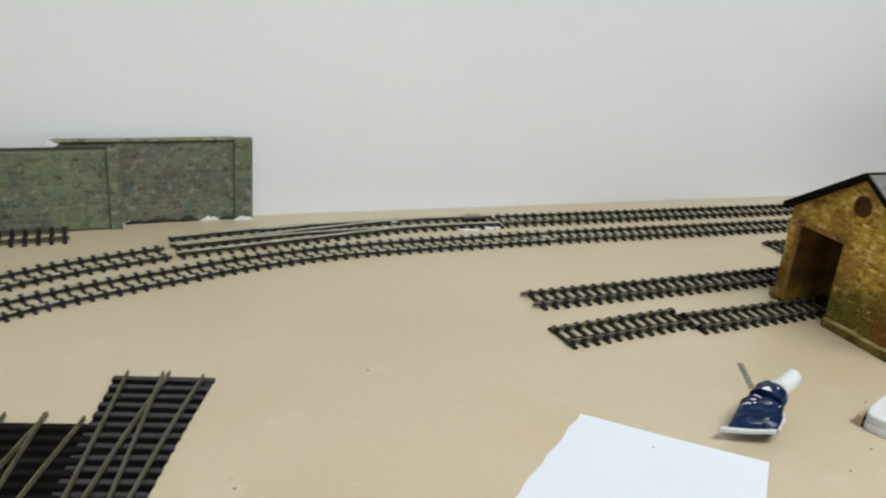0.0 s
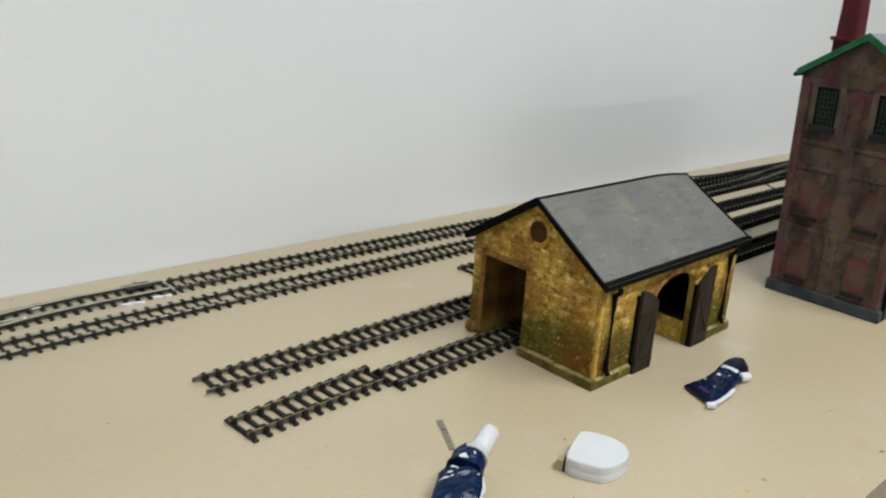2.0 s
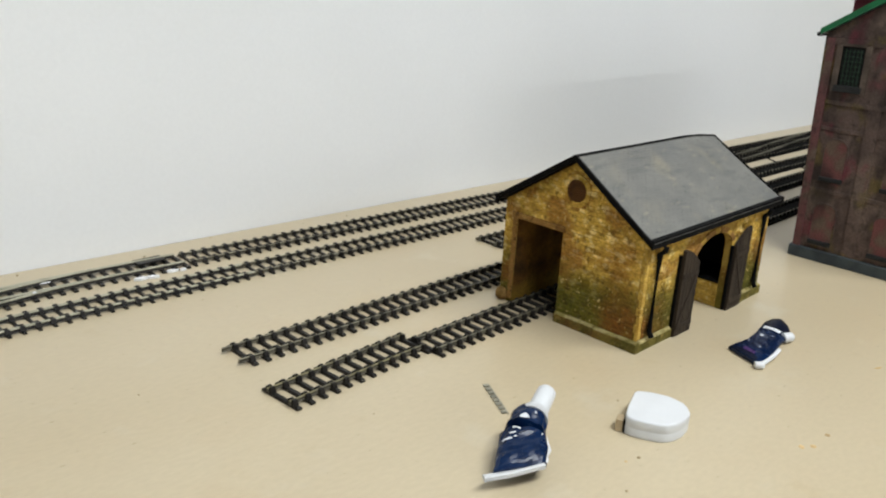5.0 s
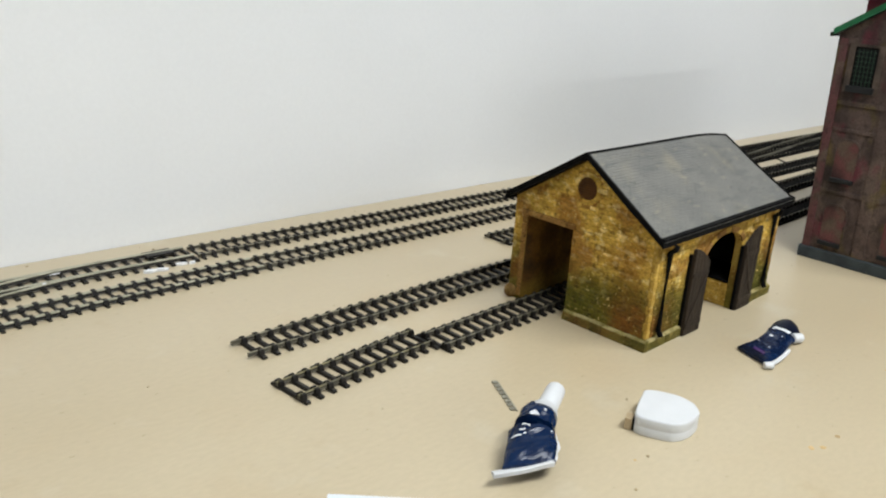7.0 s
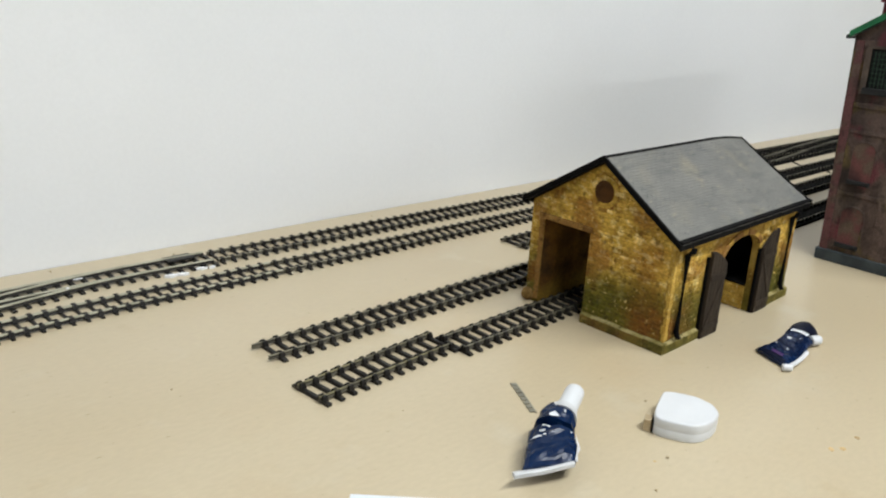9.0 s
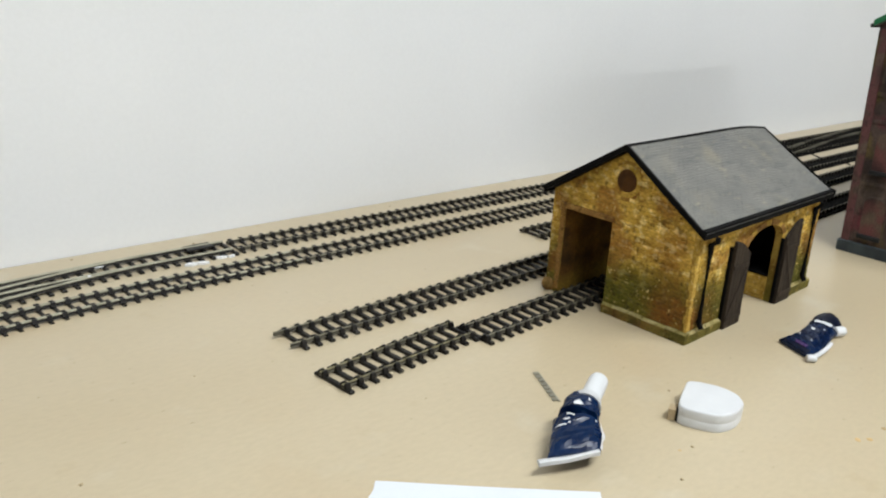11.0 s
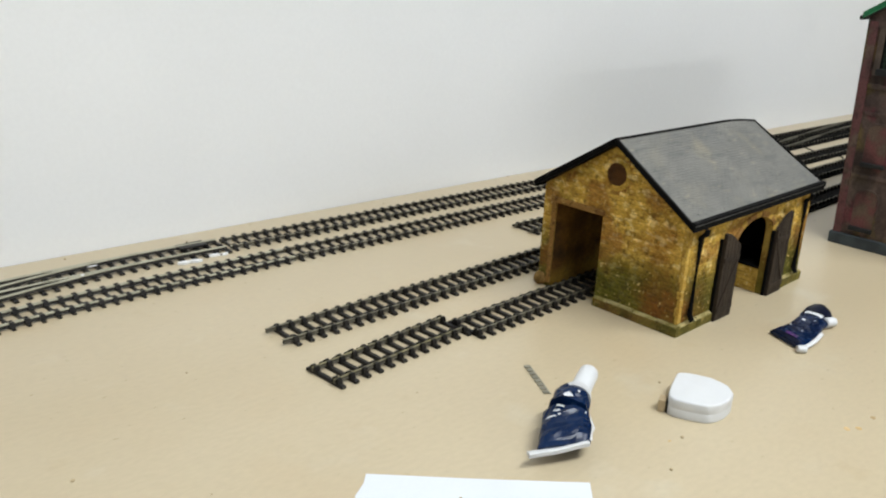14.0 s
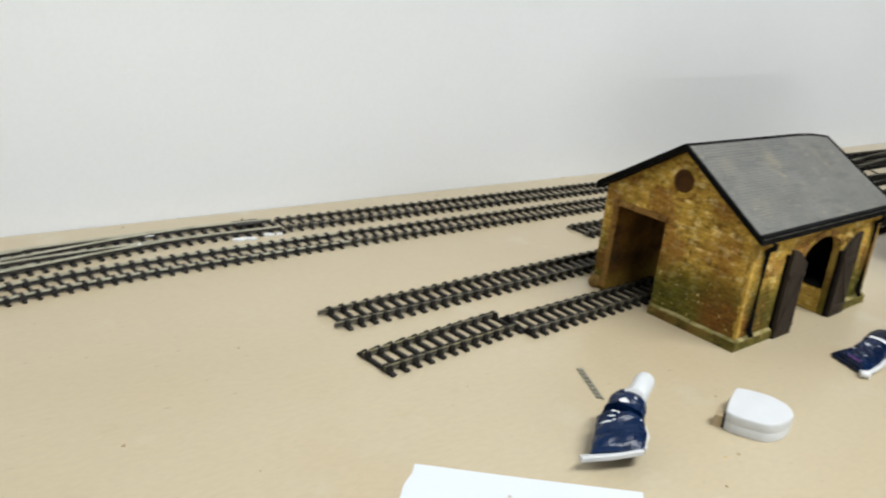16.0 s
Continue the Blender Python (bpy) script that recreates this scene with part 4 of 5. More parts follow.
for x in (3.732, 5.005):
    part("drain_pipe", rod([(x, 2.838, 0.615), (x, 2.842, 0.59), (x + 0.004, 2.872, 0.565), (x + 0.004, 2.872, 0.11), (x + 0.004, 2.862, 0.09), (x + 0.004, 2.852, 0.074)], 0.016), BLACK, shed, "thin black drain pipe")


def shed_door(hinge, free, seed):
    """A plank door folded back on the wall, taller on its free edge."""
    a, b = min(hinge, free), max(hinge, free)
    top = lambda x: 0.44 + (0.535 - 0.44) * math.sin(math.pi / 2 * abs(x - hinge) / abs(free - hinge))
    xs = [a + (b - a) * k / 8 for k in range(9)]
    leaf = part("door_leaf", prism([(a, 0.0), (b, 0.0)] + [(x, top(x)) for x in xs[::-1]], "y", 2.858, 2.872), DOOR_WOOD, shed, "dark brown plank door folded back")
    n = 5
    for k in range(n):
        p, q = a + (b - a) * k / n + 0.002, a + (b - a) * (k + 1) / n - 0.002
        part("plank", prism([(p, 0.004), (q, 0.004), (q, top(q) - 0.006), (p, top(p) - 0.006)], "y", 2.853, 2.859), DOOR_WOOD, leaf)
    for z in (0.05, 0.36):
        part("ledge", box(a + 0.006, b - 0.006, 2.847, 2.8535, z, z + 0.03, 0.002), DOOR_WOOD, leaf)
    e, f = (a, b) if hinge > free else (b, a)
    w = 0.022 if f > e else -0.022
    part("brace", prism([(e + w * 0.4, 0.082), (e + w * 1.4, 0.082), (f - w * 0.4, 0.358), (f - w * 1.4, 0.358)], "y", 2.8475, 2.8532), DOOR_WOOD, leaf)
    part("hinge_post", box(hinge - 0.008, hinge + 0.008, 2.872, Y0 - 0.001, 0.0, 0.43, 0.002), BLACK, leaf)
    part("stay", box(free - 0.006, free + 0.006, 2.872, Y0 - 0.001, 0.03, 0.5, 0.002), BLACK, leaf)


shed_door(4.175, 3.992, 1)
shed_door(4.635, 4.815, 2)
# beams inside under the roof
for x in (4.05, 4.5, 4.9):
    part("tie_beam", box(x - 0.02, x + 0.02, Y0 + 0.041, Y1 - TH - 0.001, 0.56, 0.60, 0.004), DOOR_WOOD, shed)


# ---- the brick mill ----
MX0, MX1, MY0, MY1 = 6.16, 9.3, 2.275, 3.092
MM = (MY0 + MY1) / 2
M_EAVE, M_APEX = 1.668, 1.935
mill = thing("mill_building", 7.5, MM, 0, "tall weathered dark red brick model mill with green gable", "model mill")
shell = part("mill_wall", prism([(MY0, 0), (MY1, 0), (MY1 + 0.018, M_EAVE), (MM, M_APEX), (MY0 - 0.004, M_EAVE)], "x", MX0, MX1), BRICK, mill)
part("plinth", prism([(MX0 - 0.025, MY0 - 0.025), (MX1 + 0.02, MY0 - 0.025), (MX1 + 0.02, MY1 + 0.02), (MX0 - 0.025, MY1 + 0.02)], "z", 0, 0.088, 0.006), MILL_PLINTH, mill, "grey-blue painted plinth")


def strip(y0, y1, z0, z1, proud=0.014, mat=BRICK_EDGE, name="pilaster"):
    part(name, box(MX0 - proud, MX0 + 0.002, y0, y1, z0, z1, 0.003), mat, shell)


strip(MY1 - 0.055, MY1 - 0.001, 0.088, M_EAVE - 0.03)
strip(MY0 + 0.001, MY0 + 0.055, 0.088, M_EAVE - 0.03)
strip(MM - 0.045, MM + 0.045, 0.088, 1.595, 0.0105, BRICK)
for z, h, p in ((1.60, 0.045, 0.012), (1.175, 0.035, 0.012), (0.985, 0.028, 0.009), (0.525, 0.03, 0.009)):
    strip(MY0 + 0.056, MY1 - 0.056, z, z + h, p, BRICK, "string_course")


def mill_window(y0, y1, z0, z1):
    w = part("mill_window", box(MX0 - 0.003, MX0 + 0.003, y0, y1, z0, z1), DARK_GLASS, shell, "dark small-paned window")
    part("surround", box(MX0 - 0.012, MX0 + 0.001, y0 - 0.042, y0, z0 - 0.05, z1 + 0.02), SURROUND, w)
    part("surround", box(MX0 - 0.012, MX0 + 0.001, y1, y1 + 0.042, z0 - 0.05, z1 + 0.02), SURROUND, w)
    part("surround", box(MX0 - 0.014, MX0 + 0.001, y0, y1, z1, z1 + 0.02), SURROUND, w)
    for q in ((y0, y0 + 0.011, z0, z1), (y1 - 0.011, y1, z0, z1), (y0 + 0.0111, y1 - 0.0111, z1 - 0.014, z1)):
        part("window_frame", box(MX0 - 0.0095, MX0 - 0.0033, *q), BLACK, w)
    for k in range(1, 6):
        y = y0 + (y1 - y0) * k / 6
        part("glazing_bar", box(MX0 - 0.007, MX0 - 0.0031, y - 0.0018, y + 0.0018, z0, z1), DARK_GREEN, w)
    for k in range(1, 8):
        z = z0 + (z1 - z0) * k / 8
        part("glazing_bar", box(MX0 - 0.008, MX0 - 0.0032, y0, y1, z - 0.0018, z + 0.0018), DARK_GREEN, w)
    part("window_sill", box(MX0 - 0.04, MX0 + 0.001, y0 - 0.014, y1 + 0.014, z0 - 0.045, z0, 0.004), SLATE_SILL, w)


def niche(y0, y1, z0, z1):
    """A blind arched window: a brick panel in a raised rim, with a dark sill."""
    m, r = (y0 + y1) / 2, (y1 - y0) / 2
    arc = lambda d: [(m + (r + d) * math.cos(math.pi * k / 8), z1 - 0.05 + (0.05 + d) * math.sin(math.pi * k / 8)) for k in range(9)]
    n = part("blind_window", prism([(y0, z0), (y1, z0)] + arc(0), "x", MX0 - 0.004, MX0 + 0.001), NICHE, shell)
    inner, outer = arc(0), arc(0.014)
    for k in range(8):
        part("arch_brick", prism([inner[k], outer[k], outer[k + 1], inner[k + 1]], "x", MX0 - 0.009, MX0 + 0.001), BRICK, n)
    for y in (y0 - 0.014, y1):
        part("rim", box(MX0 - 0.008, MX0 + 0.001, y, y + 0.014, z0, z1 - 0.05), BRICK, n)
    part("window_sill", box(MX0 - 0.030, MX0 + 0.001, y0 - 0.004, y1 + 0.004, z0 - 0.030, z0, 0.004), SLATE_SILL, n)


for s in (1, -1):
    a, b = sorted((MM + s * 0.135, MM + s * 0.292))
    mill_window(a, b, 1.318, 1.590)
    a, b = sorted((MM + s * 0.138, MM + s * 0.293))
    niche(a, b, 0.645, 0.925)
    niche(a, b, 0.160, 0.440)
for s in (1, -1):
    e = MM + s * (MM - MY0 + 0.045)
    ez = M_EAVE - 0.012
    part("roof_slope", prism([(e, ez), (MM, M_APEX + 0.012), (MM, M_APEX + 0.05), (e, ez + 0.035)], "x", MX0 - 0.03, MX1 + 0.03), GREY_ROOF, mill, "plain grey roof slope")
    part("barge_board", prism([(e + s * 0.004, ez - 0.004), (MM, M_APEX + 0.004), (MM, M_APEX + 0.056), (e + s * 0.004, ez + 0.041)], "x", MX0 - 0.045, MX0 - 0.031), GREEN, mill, "green painted barge board")
    part("gutter", box(MX0 - 0.05, MX1 + 0.03, *sorted((e, e + s * 0.022)), ez - 0.012, ez + 0.016, 0.004), SLATE_SILL, mill)
part("drain_pipe", rod([(MX0 + 0.05, MY0 - 0.02, M_EAVE - 0.02), (MX0 + 0.05, MY0 - 0.02, 0.02)], 0.014), BLACK, mill, "black drain pipe")
# side pilasters on the yard side
for k in range(6):
    x = MX0 + 0.1 + k * 0.5
    part("pilaster", box(x, x + 0.07, MY0 - 0.014, MY0 + 0.002, 0.089, M_EAVE - 0.05, 0.003), BRICK_EDGE, shell)
chimney = part("chimney", prism([(6.53, 2.910), (6.71, 2.910), (6.71, 3.094), (6.53, 3.094)], "z", 1.5, 1.90, 0.004), RED, mill, "dark red square chimney")
bm = bmesh.new()
lo = [bm.verts.new((x, y, 1.925)) for x, y in ((6.515, 2.925), (6.69, 2.925), (6.69, 3.079), (6.515, 3.079))]
hi = [bm.verts.new((x, y, 3.4)) for x, y in ((6.555, 2.960), (6.65, 2.960), (6.65, 3.044), (6.555, 3.044))]
bm.faces.new(hi)
bm.faces.new(lo)
for k in range(4):
    bm.faces.new([lo[k], lo[(k + 1) % 4], hi[(k + 1) % 4], hi[k]])
bmesh.ops.bevel(bm, geom=[e for e in bm.edges if abs(e.verts[0].co.z - e.verts[1].co.z) > 1], offset=0.012, segments=1, affect="EDGES")
part("shaft", bm, RED, chimney)
part("collar", box(6.49, 6.72, 2.901, 3.103, 1.90, 1.928, 0.006), RED, chimney)
part("cap", box(6.53, 6.675, 2.938, 3.066, 3.4, 3.46, 0.01), RED, chimney)

# the whole mill leans a little towards the back wall
LEAN = 0.025
for piece in [o for o in AT if o.type == "MESH" and o.parent and (o.parent is mill or o.parent.parent is mill or (o.parent.parent and o.parent.parent.parent is mill))]:
    low = AT[piece].translation.z
    for v in piece.data.vertices:
        v.co.y += LEAN * (low + v.co.z)


# ---- the card retaining wall ----
CARDS = stone_meshes(CARD, 6, 0.12, 41)
GREEN_CARDS = stone_meshes(CARD_GREEN, 6, 0.12, 43)


def card_panel(label, x0, x1, y, z_top, cap, seed, pier, base, stones):
    p = thing("stone_wall_panel", (x0 + x1) / 2, y, 0, label, "model wall", "card retaining walls")
    c = part("card", box(x0, x1, y, y + 0.03, 0.0, z_top), base, p)
    free = lambda lo, hi: cut([(x0 + 0.004, x1 - 0.004)], pier[0] - 0.004, pier[1] + 0.004)
    lay_stones(c, (0, y, 0), (1, 0, 0), (0, -1, 0), free, 0.02, z_top - 0.02, (0.034, 0.043), (0.048, 0.092), 0.0014, stones, seed, 0.004)
    q = part("pier", box(pier[0], pier[1], y - 0.03, y - 0.0005, 0.0, z_top + 0.004, 0.003), base, p)
    lay_stones(q, (0, y - 0.03, 0), (1, 0, 0), (0, -1, 0), lambda lo, hi: [(pier[0] + 0.003, pier[1] - 0.003)], 0.012, z_top - 0.01, (0.04, 0.06), (0.05, 0.09), 0.0015, stones, seed + 1, 0.004)
    if cap:
        part("coping", box(x0 + 0.02, pier[0] - 0.004, y - 0.018, y + 0.032, z_top - 0.010, z_top + 0.008, 0.004), COPING, p)
        # Shade cast by the coping, built as a dark strip.
        part("shadow_strip", box(x0, pier[0] - 0.004, y - 0.009, y - 0.0035, z_top - 0.018, z_top - 0.0105), CARD_OR_SHADE, p)
    return p


wall_a = card_panel("grey-green printed stone card wall with torn foot", -0.86, 0.495, wall_y(0) - 0.075, 0.618, True, 51, (0.365, 0.495), CARD_BASE, CARDS)
wall_b = card_panel("green-grey printed stone card wall leaning in front", -3.0, -0.425, wall_y(0) - 0.16, 0.578, False, 54, (-0.50, -0.425), CARD_GREEN_BASE, GREEN_CARDS)
# Shade along the front panel's foot, put in as a dark strip.
part("foot_edge", box(-3.0, -0.425, wall_y(0) - 0.168, wall_y(0) - 0.1605, 0.0005, 0.010), CARD_OR_SHADE, wall_b)
part("top_edge", box(-3.0, -0.5, wall_y(0) - 0.165, wall_y(0) - 0.128, 0.579, 0.588), CARD_OR_SHADE, wall_b)
# torn paper and glue along the foot of the back panel
rng = random.Random(61)
for a, b, mat, tall in ((-0.41, -0.26, CARD_OR_SHADE, 0.03), (-0.30, 0.02, CARD_OR_SHADE, 0.032), (-0.03, 0.1, CARD_OR_SHADE, 0.050), (-0.42, -0.36, TORN, 0.026), (0.12, 0.25, TORN, 0.04), (0.25, 0.36, CARD_OR_SHADE, 0.028), (0.36, 0.49, TORN, 0.03)):
    n = 9
    y = wall_y(0) - 0.075 - (0.031 if a >= 0.355 else 0.0)
    pts = [(a, 0.001)] + [(a + (b - a) * k / n, tall * rng.uniform(0.3, 1.0) * math.sin(math.pi * (k + 0.5) / (n + 1)) + 0.006) for k in range(n + 1)] + [(b, 0.001)]
    part("torn_foot", prism(pts, "y", y - 0.014, y - 0.0055), mat, wall_a, "torn white paper" if mat is TORN else "")
part("torn_corner", prism([(-0.89, 0.590), (-0.86, 0.580), (-0.81, 0.590), (-0.80, 0.598), (-0.82, 0.606), (-0.845, 0.622), (-0.87, 0.618)], "y", wall_y(0) - 0.112, wall_y(0) - 0.0785), TORN, wall_a, "torn white paper")


# ---- loose things on the board ----
def loft_point(sections, t, angle, lift=0.0):
    """A place on a crumpled tube: t counts sections, the angle goes from the right edge (0) over the top (90) to the left edge (180)."""
    t = min(max(t, 0), len(sections) - 1.0001)
    k, f = int(t), t - int(t)
    lx, ly, rx, ry, z, b = [p + (q - p) * f for p, q in zip(sections[k], sections[k + 1])]
    c, s = math.cos(radians(angle)), math.sin(radians(angle))
    e = 0.8
    u = math.copysign(abs(c) ** e, c)
    w = math.copysign(abs(s) ** e, s)
    mid, half = Vector(((lx + rx) / 2, (ly + ry) / 2, z)), Vector(((rx - lx) / 2, (ry - ly) / 2, 0))
    p = mid + half * u + Vector((0, 0, b * w))
    n = (half.normalized() * c + Vector((0, 0, s))).normalized()
    crease = 0.009 * noise.noise(p * 13) + 0.010 * noise.noise(p * 26) + 0.004 * noise.noise(p * 55)
    p = p + n * (crease * min(1, b / 0.05) + lift)
    p.z = max(p.z, 0.0015)
    return p


def loft(sections, parent, material, name, label=""):
    bm = bmesh.new()
    rings, steps, sides = [], 4 * (len(sections) - 1), 26
    for k in range(steps + 1):
        t = k / 4
        rings.append([bm.verts.new(loft_point(sections, t, 360 * j / sides)) for j in range(sides)])
    for r, s in zip(rings, rings[1:]):
        for j in range(sides):
            bm.faces.new([r[j], r[(j + 1) % sides], s[(j + 1) % sides], s[j]])
    bm.faces.new(rings[0])
    bm.faces.new(rings[-1])
    return part(name, bm, material, parent, label)


def print_patch(sections, corners, material, parent, name, label="", lift=0.0045):
    """A thin printed shape on the tube's skin, from corners in (t, angle)."""
    (t0, a0), (t1, a1), (t2, a2), (t3, a3) = corners
    bm = bmesh.new()
    n = 5
    grid = []
    for i in range(n + 1):
        row = []
        for j in range(n + 1):
            u, v = i / n, j / n
            t = (t0 * (1 - u) + t1 * u) * (1 - v) + (t3 * (1 - u) + t2 * u) * v
            a = (a0 * (1 - u) + a1 * u) * (1 - v) + (a3 * (1 - u) + a2 * u) * v
            row.append(bm.verts.new(loft_point(sections, t, a, lift)))
        grid.append(row)
    for i in range(n):
        for j in range(n):
            bm.faces.new([grid[i][j], grid[i + 1][j], grid[i + 1][j + 1], grid[i][j + 1]])
    return part(name, bm, material, parent, label, True)


def cylinder_between(a, b, ra, rb, sides=24, round_end=True):
    a, b = Vector(a), Vector(b)
    d = (b - a).normalized()
    s = d.cross(Vector((0, 0, 1))).normalized()
    u = s.cross(d)
    bm = bmesh.new()
    n = (b - a).length
    steps = [(0, ra * 0.96), (0.02 * n, ra), (0.9 * n, rb), (0.97 * n, rb * 0.95), (n, rb * 0.82)] if round_end else [(0, ra), (n, rb)]
    rings = [[bm.verts.new(a + d * h + (s * math.cos(2 * math.pi * k / sides) + u * math.sin(2 * math.pi * k / sides)) * r) for k in range(sides)] for h, r in steps]
    for r, q in zip(rings, rings[1:]):
        for k in range(sides):
            bm.faces.new([r[k], r[(k + 1) % sides], q[(k + 1) % sides], q[k]])
    bm.faces.new(rings[0][::-1])
    bm.faces.new(rings[-1])
    return bm


# a squeezed glue tube with its cap on and its white tail lifted
tube = thing("glue_tube", 2.3, 2.58, 0, "crumpled navy blue glue tube with white cap", "glue tube", "glue tubes")
T1 = [(2.478, 2.758, 2.486, 2.612, 0.120, 0.052), (2.440, 2.752, 2.470, 2.592, 0.118, 0.068), (2.386, 2.735, 2.446, 2.576, 0.110, 0.076), (2.334, 2.708, 2.420, 2.558, 0.102, 0.072), (2.336, 2.690, 2.420, 2.566, 0.074, 0.034),
      (2.282, 2.692, 2.412, 2.536, 0.084, 0.074), (2.196, 2.634, 2.366, 2.498, 0.076, 0.062), (2.134, 2.588, 2.320, 2.464, 0.074, 0.040), (2.088, 2.558, 2.288, 2.444, 0.076, 0.012)]
body = loft(T1, tube, NAVY, "tube_body", "glossy navy blue crumpled tube")
part("shoulder_ring", cylinder_between((2.466, 2.670, 0.124), (2.506, 2.688, 0.131), 0.070, 0.060, 24, False), GREY_PLASTIC, tube, "pale grey shoulder ring")
part("cap", cylinder_between((2.486, 2.674, 0.128), (2.664, 2.750, 0.155), 0.047, 0.045), WHITE_PLASTIC, tube, "white plastic cap", True)
bm = bmesh.new()
L, R = Vector((2.046, 2.566, 0.066)), Vector((2.280, 2.446, 0.078))
n = Vector((-(R - L).y, (R - L).x, 0)).normalized()
if n.x > 0:
    n = -n
rows = []
for k in range(13):
    f = k / 12
    c = L.lerp(R, f) + n * (0.004 * math.sin(f * 5)) + Vector((0, 0, 0.002 * math.sin(f * 7 + 1) - 0.006 * (1 - f) ** 3))
    rows.append([bm.verts.new(c + n * dx + Vector((0, 0, dz))) for dx, dz in ((-0.018, -0.005), (-0.018, 0.006), (0.004, 0.012), (0.012, 0.008), (0.011, -0.010), (0.003, -0.009))])
for r, s in zip(rows, rows[1:]):
    for j in range(6):
        bm.faces.new([r[j], r[(j + 1) % 6], s[(j + 1) % 6], s[j]])
bm.faces.new(rows[0])
bm.faces.new(rows[-1])
part("crimped_tail", bm, GREY_PLASTIC, tube, "white crimped tail end")
print_patch(T1, ((4.9, 4), (7.7, 4), (7.7, 30), (5.0, 28)), WHITE_PLASTIC, body, "printed_edge", "white printed edge")
print_patch(T1, ((2.95, 104), (2.75, 84), (2.25, 94), (2.7, 106)), WHITE_PLASTIC, body, "printed_mark", "white printed mark")
print_patch(T1, ((1.6, 80), (1.5, 74), (1.9, 70), (2.0, 76)), GREY_PLASTIC, body, "printed_mark", "pale printed mark")
for q in (((5.08, 112), (5.06, 97), (5.16, 97), (5.2, 113)), ((5.36, 119), (5.38, 105), (5.48, 105), (5.46, 120)), ((5.60, 108), (5.60, 102), (5.68, 103), (5.68, 109)), ((5.74, 140), (5.7, 112), (5.8, 112), (5.86, 142)), ((5.2, 52), (5.2, 48), (5.3, 48), (5.3, 52))):
    print_patch(T1, q, WHITE_PLASTIC, body, "printed_mark", "white printed mark")

# a second, flatter tube beyond the tape measure
tube2 = thing("glue_tube", 4.3, 2.45, 0, "flattened navy blue glue tube with white edging", "glue tube", "glue tubes")
T2 = [(4.104, 2.570, 4.018, 2.349, 0.017, 0.013), (4.189, 2.556, 4.115, 2.347, 0.022, 0.019), (4.263, 2.533, 4.234, 2.353, 0.026, 0.024), (4.389, 2.545, 4.359, 2.379, 0.028, 0.026),
      (4.484, 2.559, 4.446, 2.381, 0.030, 0.028), (4.574, 2.571, 4.555, 2.412, 0.030, 0.028), (4.640, 2.565, 4.640, 2.462, 0.028, 0.024), (4.685, 2.558, 4.695, 2.512, 0.025, 0.013)]
body2 = loft(T2, tube2, NAVY, "tube_body", "glossy navy blue crumpled tube")
print_patch(T2, ((4.25, 8), (7.0, 12), (7.0, 168), (4.25, 172)), NAVY_DARK, body2, "dark_shoulder", "near-black shoulder")
print_patch(T2, ((3.55, 128), (3.78, 68), (4.16, 66), (3.95, 128)), WHITE_PLASTIC, body2, "printed_band", "white printed band", 0.005)
print_patch(T2, ((0.05, 150), (0.05, 50), (0.42, 50), (0.42, 150)), NAVY_DARK, body2, "dark_tail", "dark tail edge")
print_patch(T2, ((0.5, 104), (0.5, 72), (0.78, 72), (0.78, 104)), PURPLE, body2, "printed_mark", "purple printed mark")
for q in (((2.55, 112), (2.55, 98), (2.75, 98), (2.75, 112)), ((1.55, 128), (1.55, 120), (1.68, 120), (1.68, 128)), ((1.35, 84), (1.35, 78), (1.46, 78), (1.46, 84)), ((3.0, 82), (3.0, 76), (3.1, 74), (3.1, 80))):
    print_patch(T2, q, GREY_PLASTIC, body2, "printed_mark", "white printed mark")
part("rolled_edge", rod([(4.040, 2.344, 0.018), (4.11, 2.338, 0.022), (4.19, 2.340, 0.026), (4.272, 2.350, 0.030)], 0.012, 10), WHITE_PLASTIC, tube2, "white rolled edge")
part("rolled_corner", cylinder_between((3.995, 2.360, 0.022), (4.030, 2.325, 0.023), 0.019, 0.021, 16), WHITE_PLASTIC, tube2, "white rolled corner", True)
part("cap", cylinder_between((4.445, 2.405, 0.034), (4.505, 2.378, 0.034), 0.030, 0.028, 20), WHITE_PLASTIC, tube2, "white plastic cap", True)

# the small white tape measure
tape = thing("tape_measure", 3.0, 2.4, 0, "small white plastic tape measure with metal tab", "tape measure")
P = [Vector(p) for p in ((2.868, 2.446), (2.922, 2.298), (2.980, 2.261), (3.048, 2.254), (3.128, 2.270), (3.182, 2.332), (3.188, 2.420), (3.152, 2.505), (3.117, 2.545), (3.078, 2.543))]
mid = sum(P, Vector((0, 0))) / len(P)
smooth_outline = []
for k in range(len(P)):
    a, b, c, d = P[k - 1], P[k], P[(k + 1) % len(P)], P[(k + 2) % len(P)]
    for j in range(4):
        t = j / 4
        tight = 0.35
        h00, h10, h01, h11 = 2 * t ** 3 - 3 * t ** 2 + 1, t ** 3 - 2 * t ** 2 + t, -2 * t ** 3 + 3 * t ** 2, t ** 3 - t ** 2
        smooth_outline.append(b * h00 + (c - a) * tight * h10 + c * h01 + (d - b) * tight * h11)


def tape_shell(levels, name, material, label=""):
    bm = bmesh.new()
    rings = [[bm.verts.new((*(mid + (p - mid) * s), z)) for p in smooth_outline] for z, s in levels]
    m = len(smooth_outline)
    for r, q in zip(rings, rings[1:]):
        for k in range(m):
            bm.faces.new([r[k], r[(k + 1) % m], q[(k + 1) % m], q[k]])
    bm.faces.new(rings[0][::-1])
    bm.faces.new(rings[-1])
    return part(name, bm, material, tape, label, True)


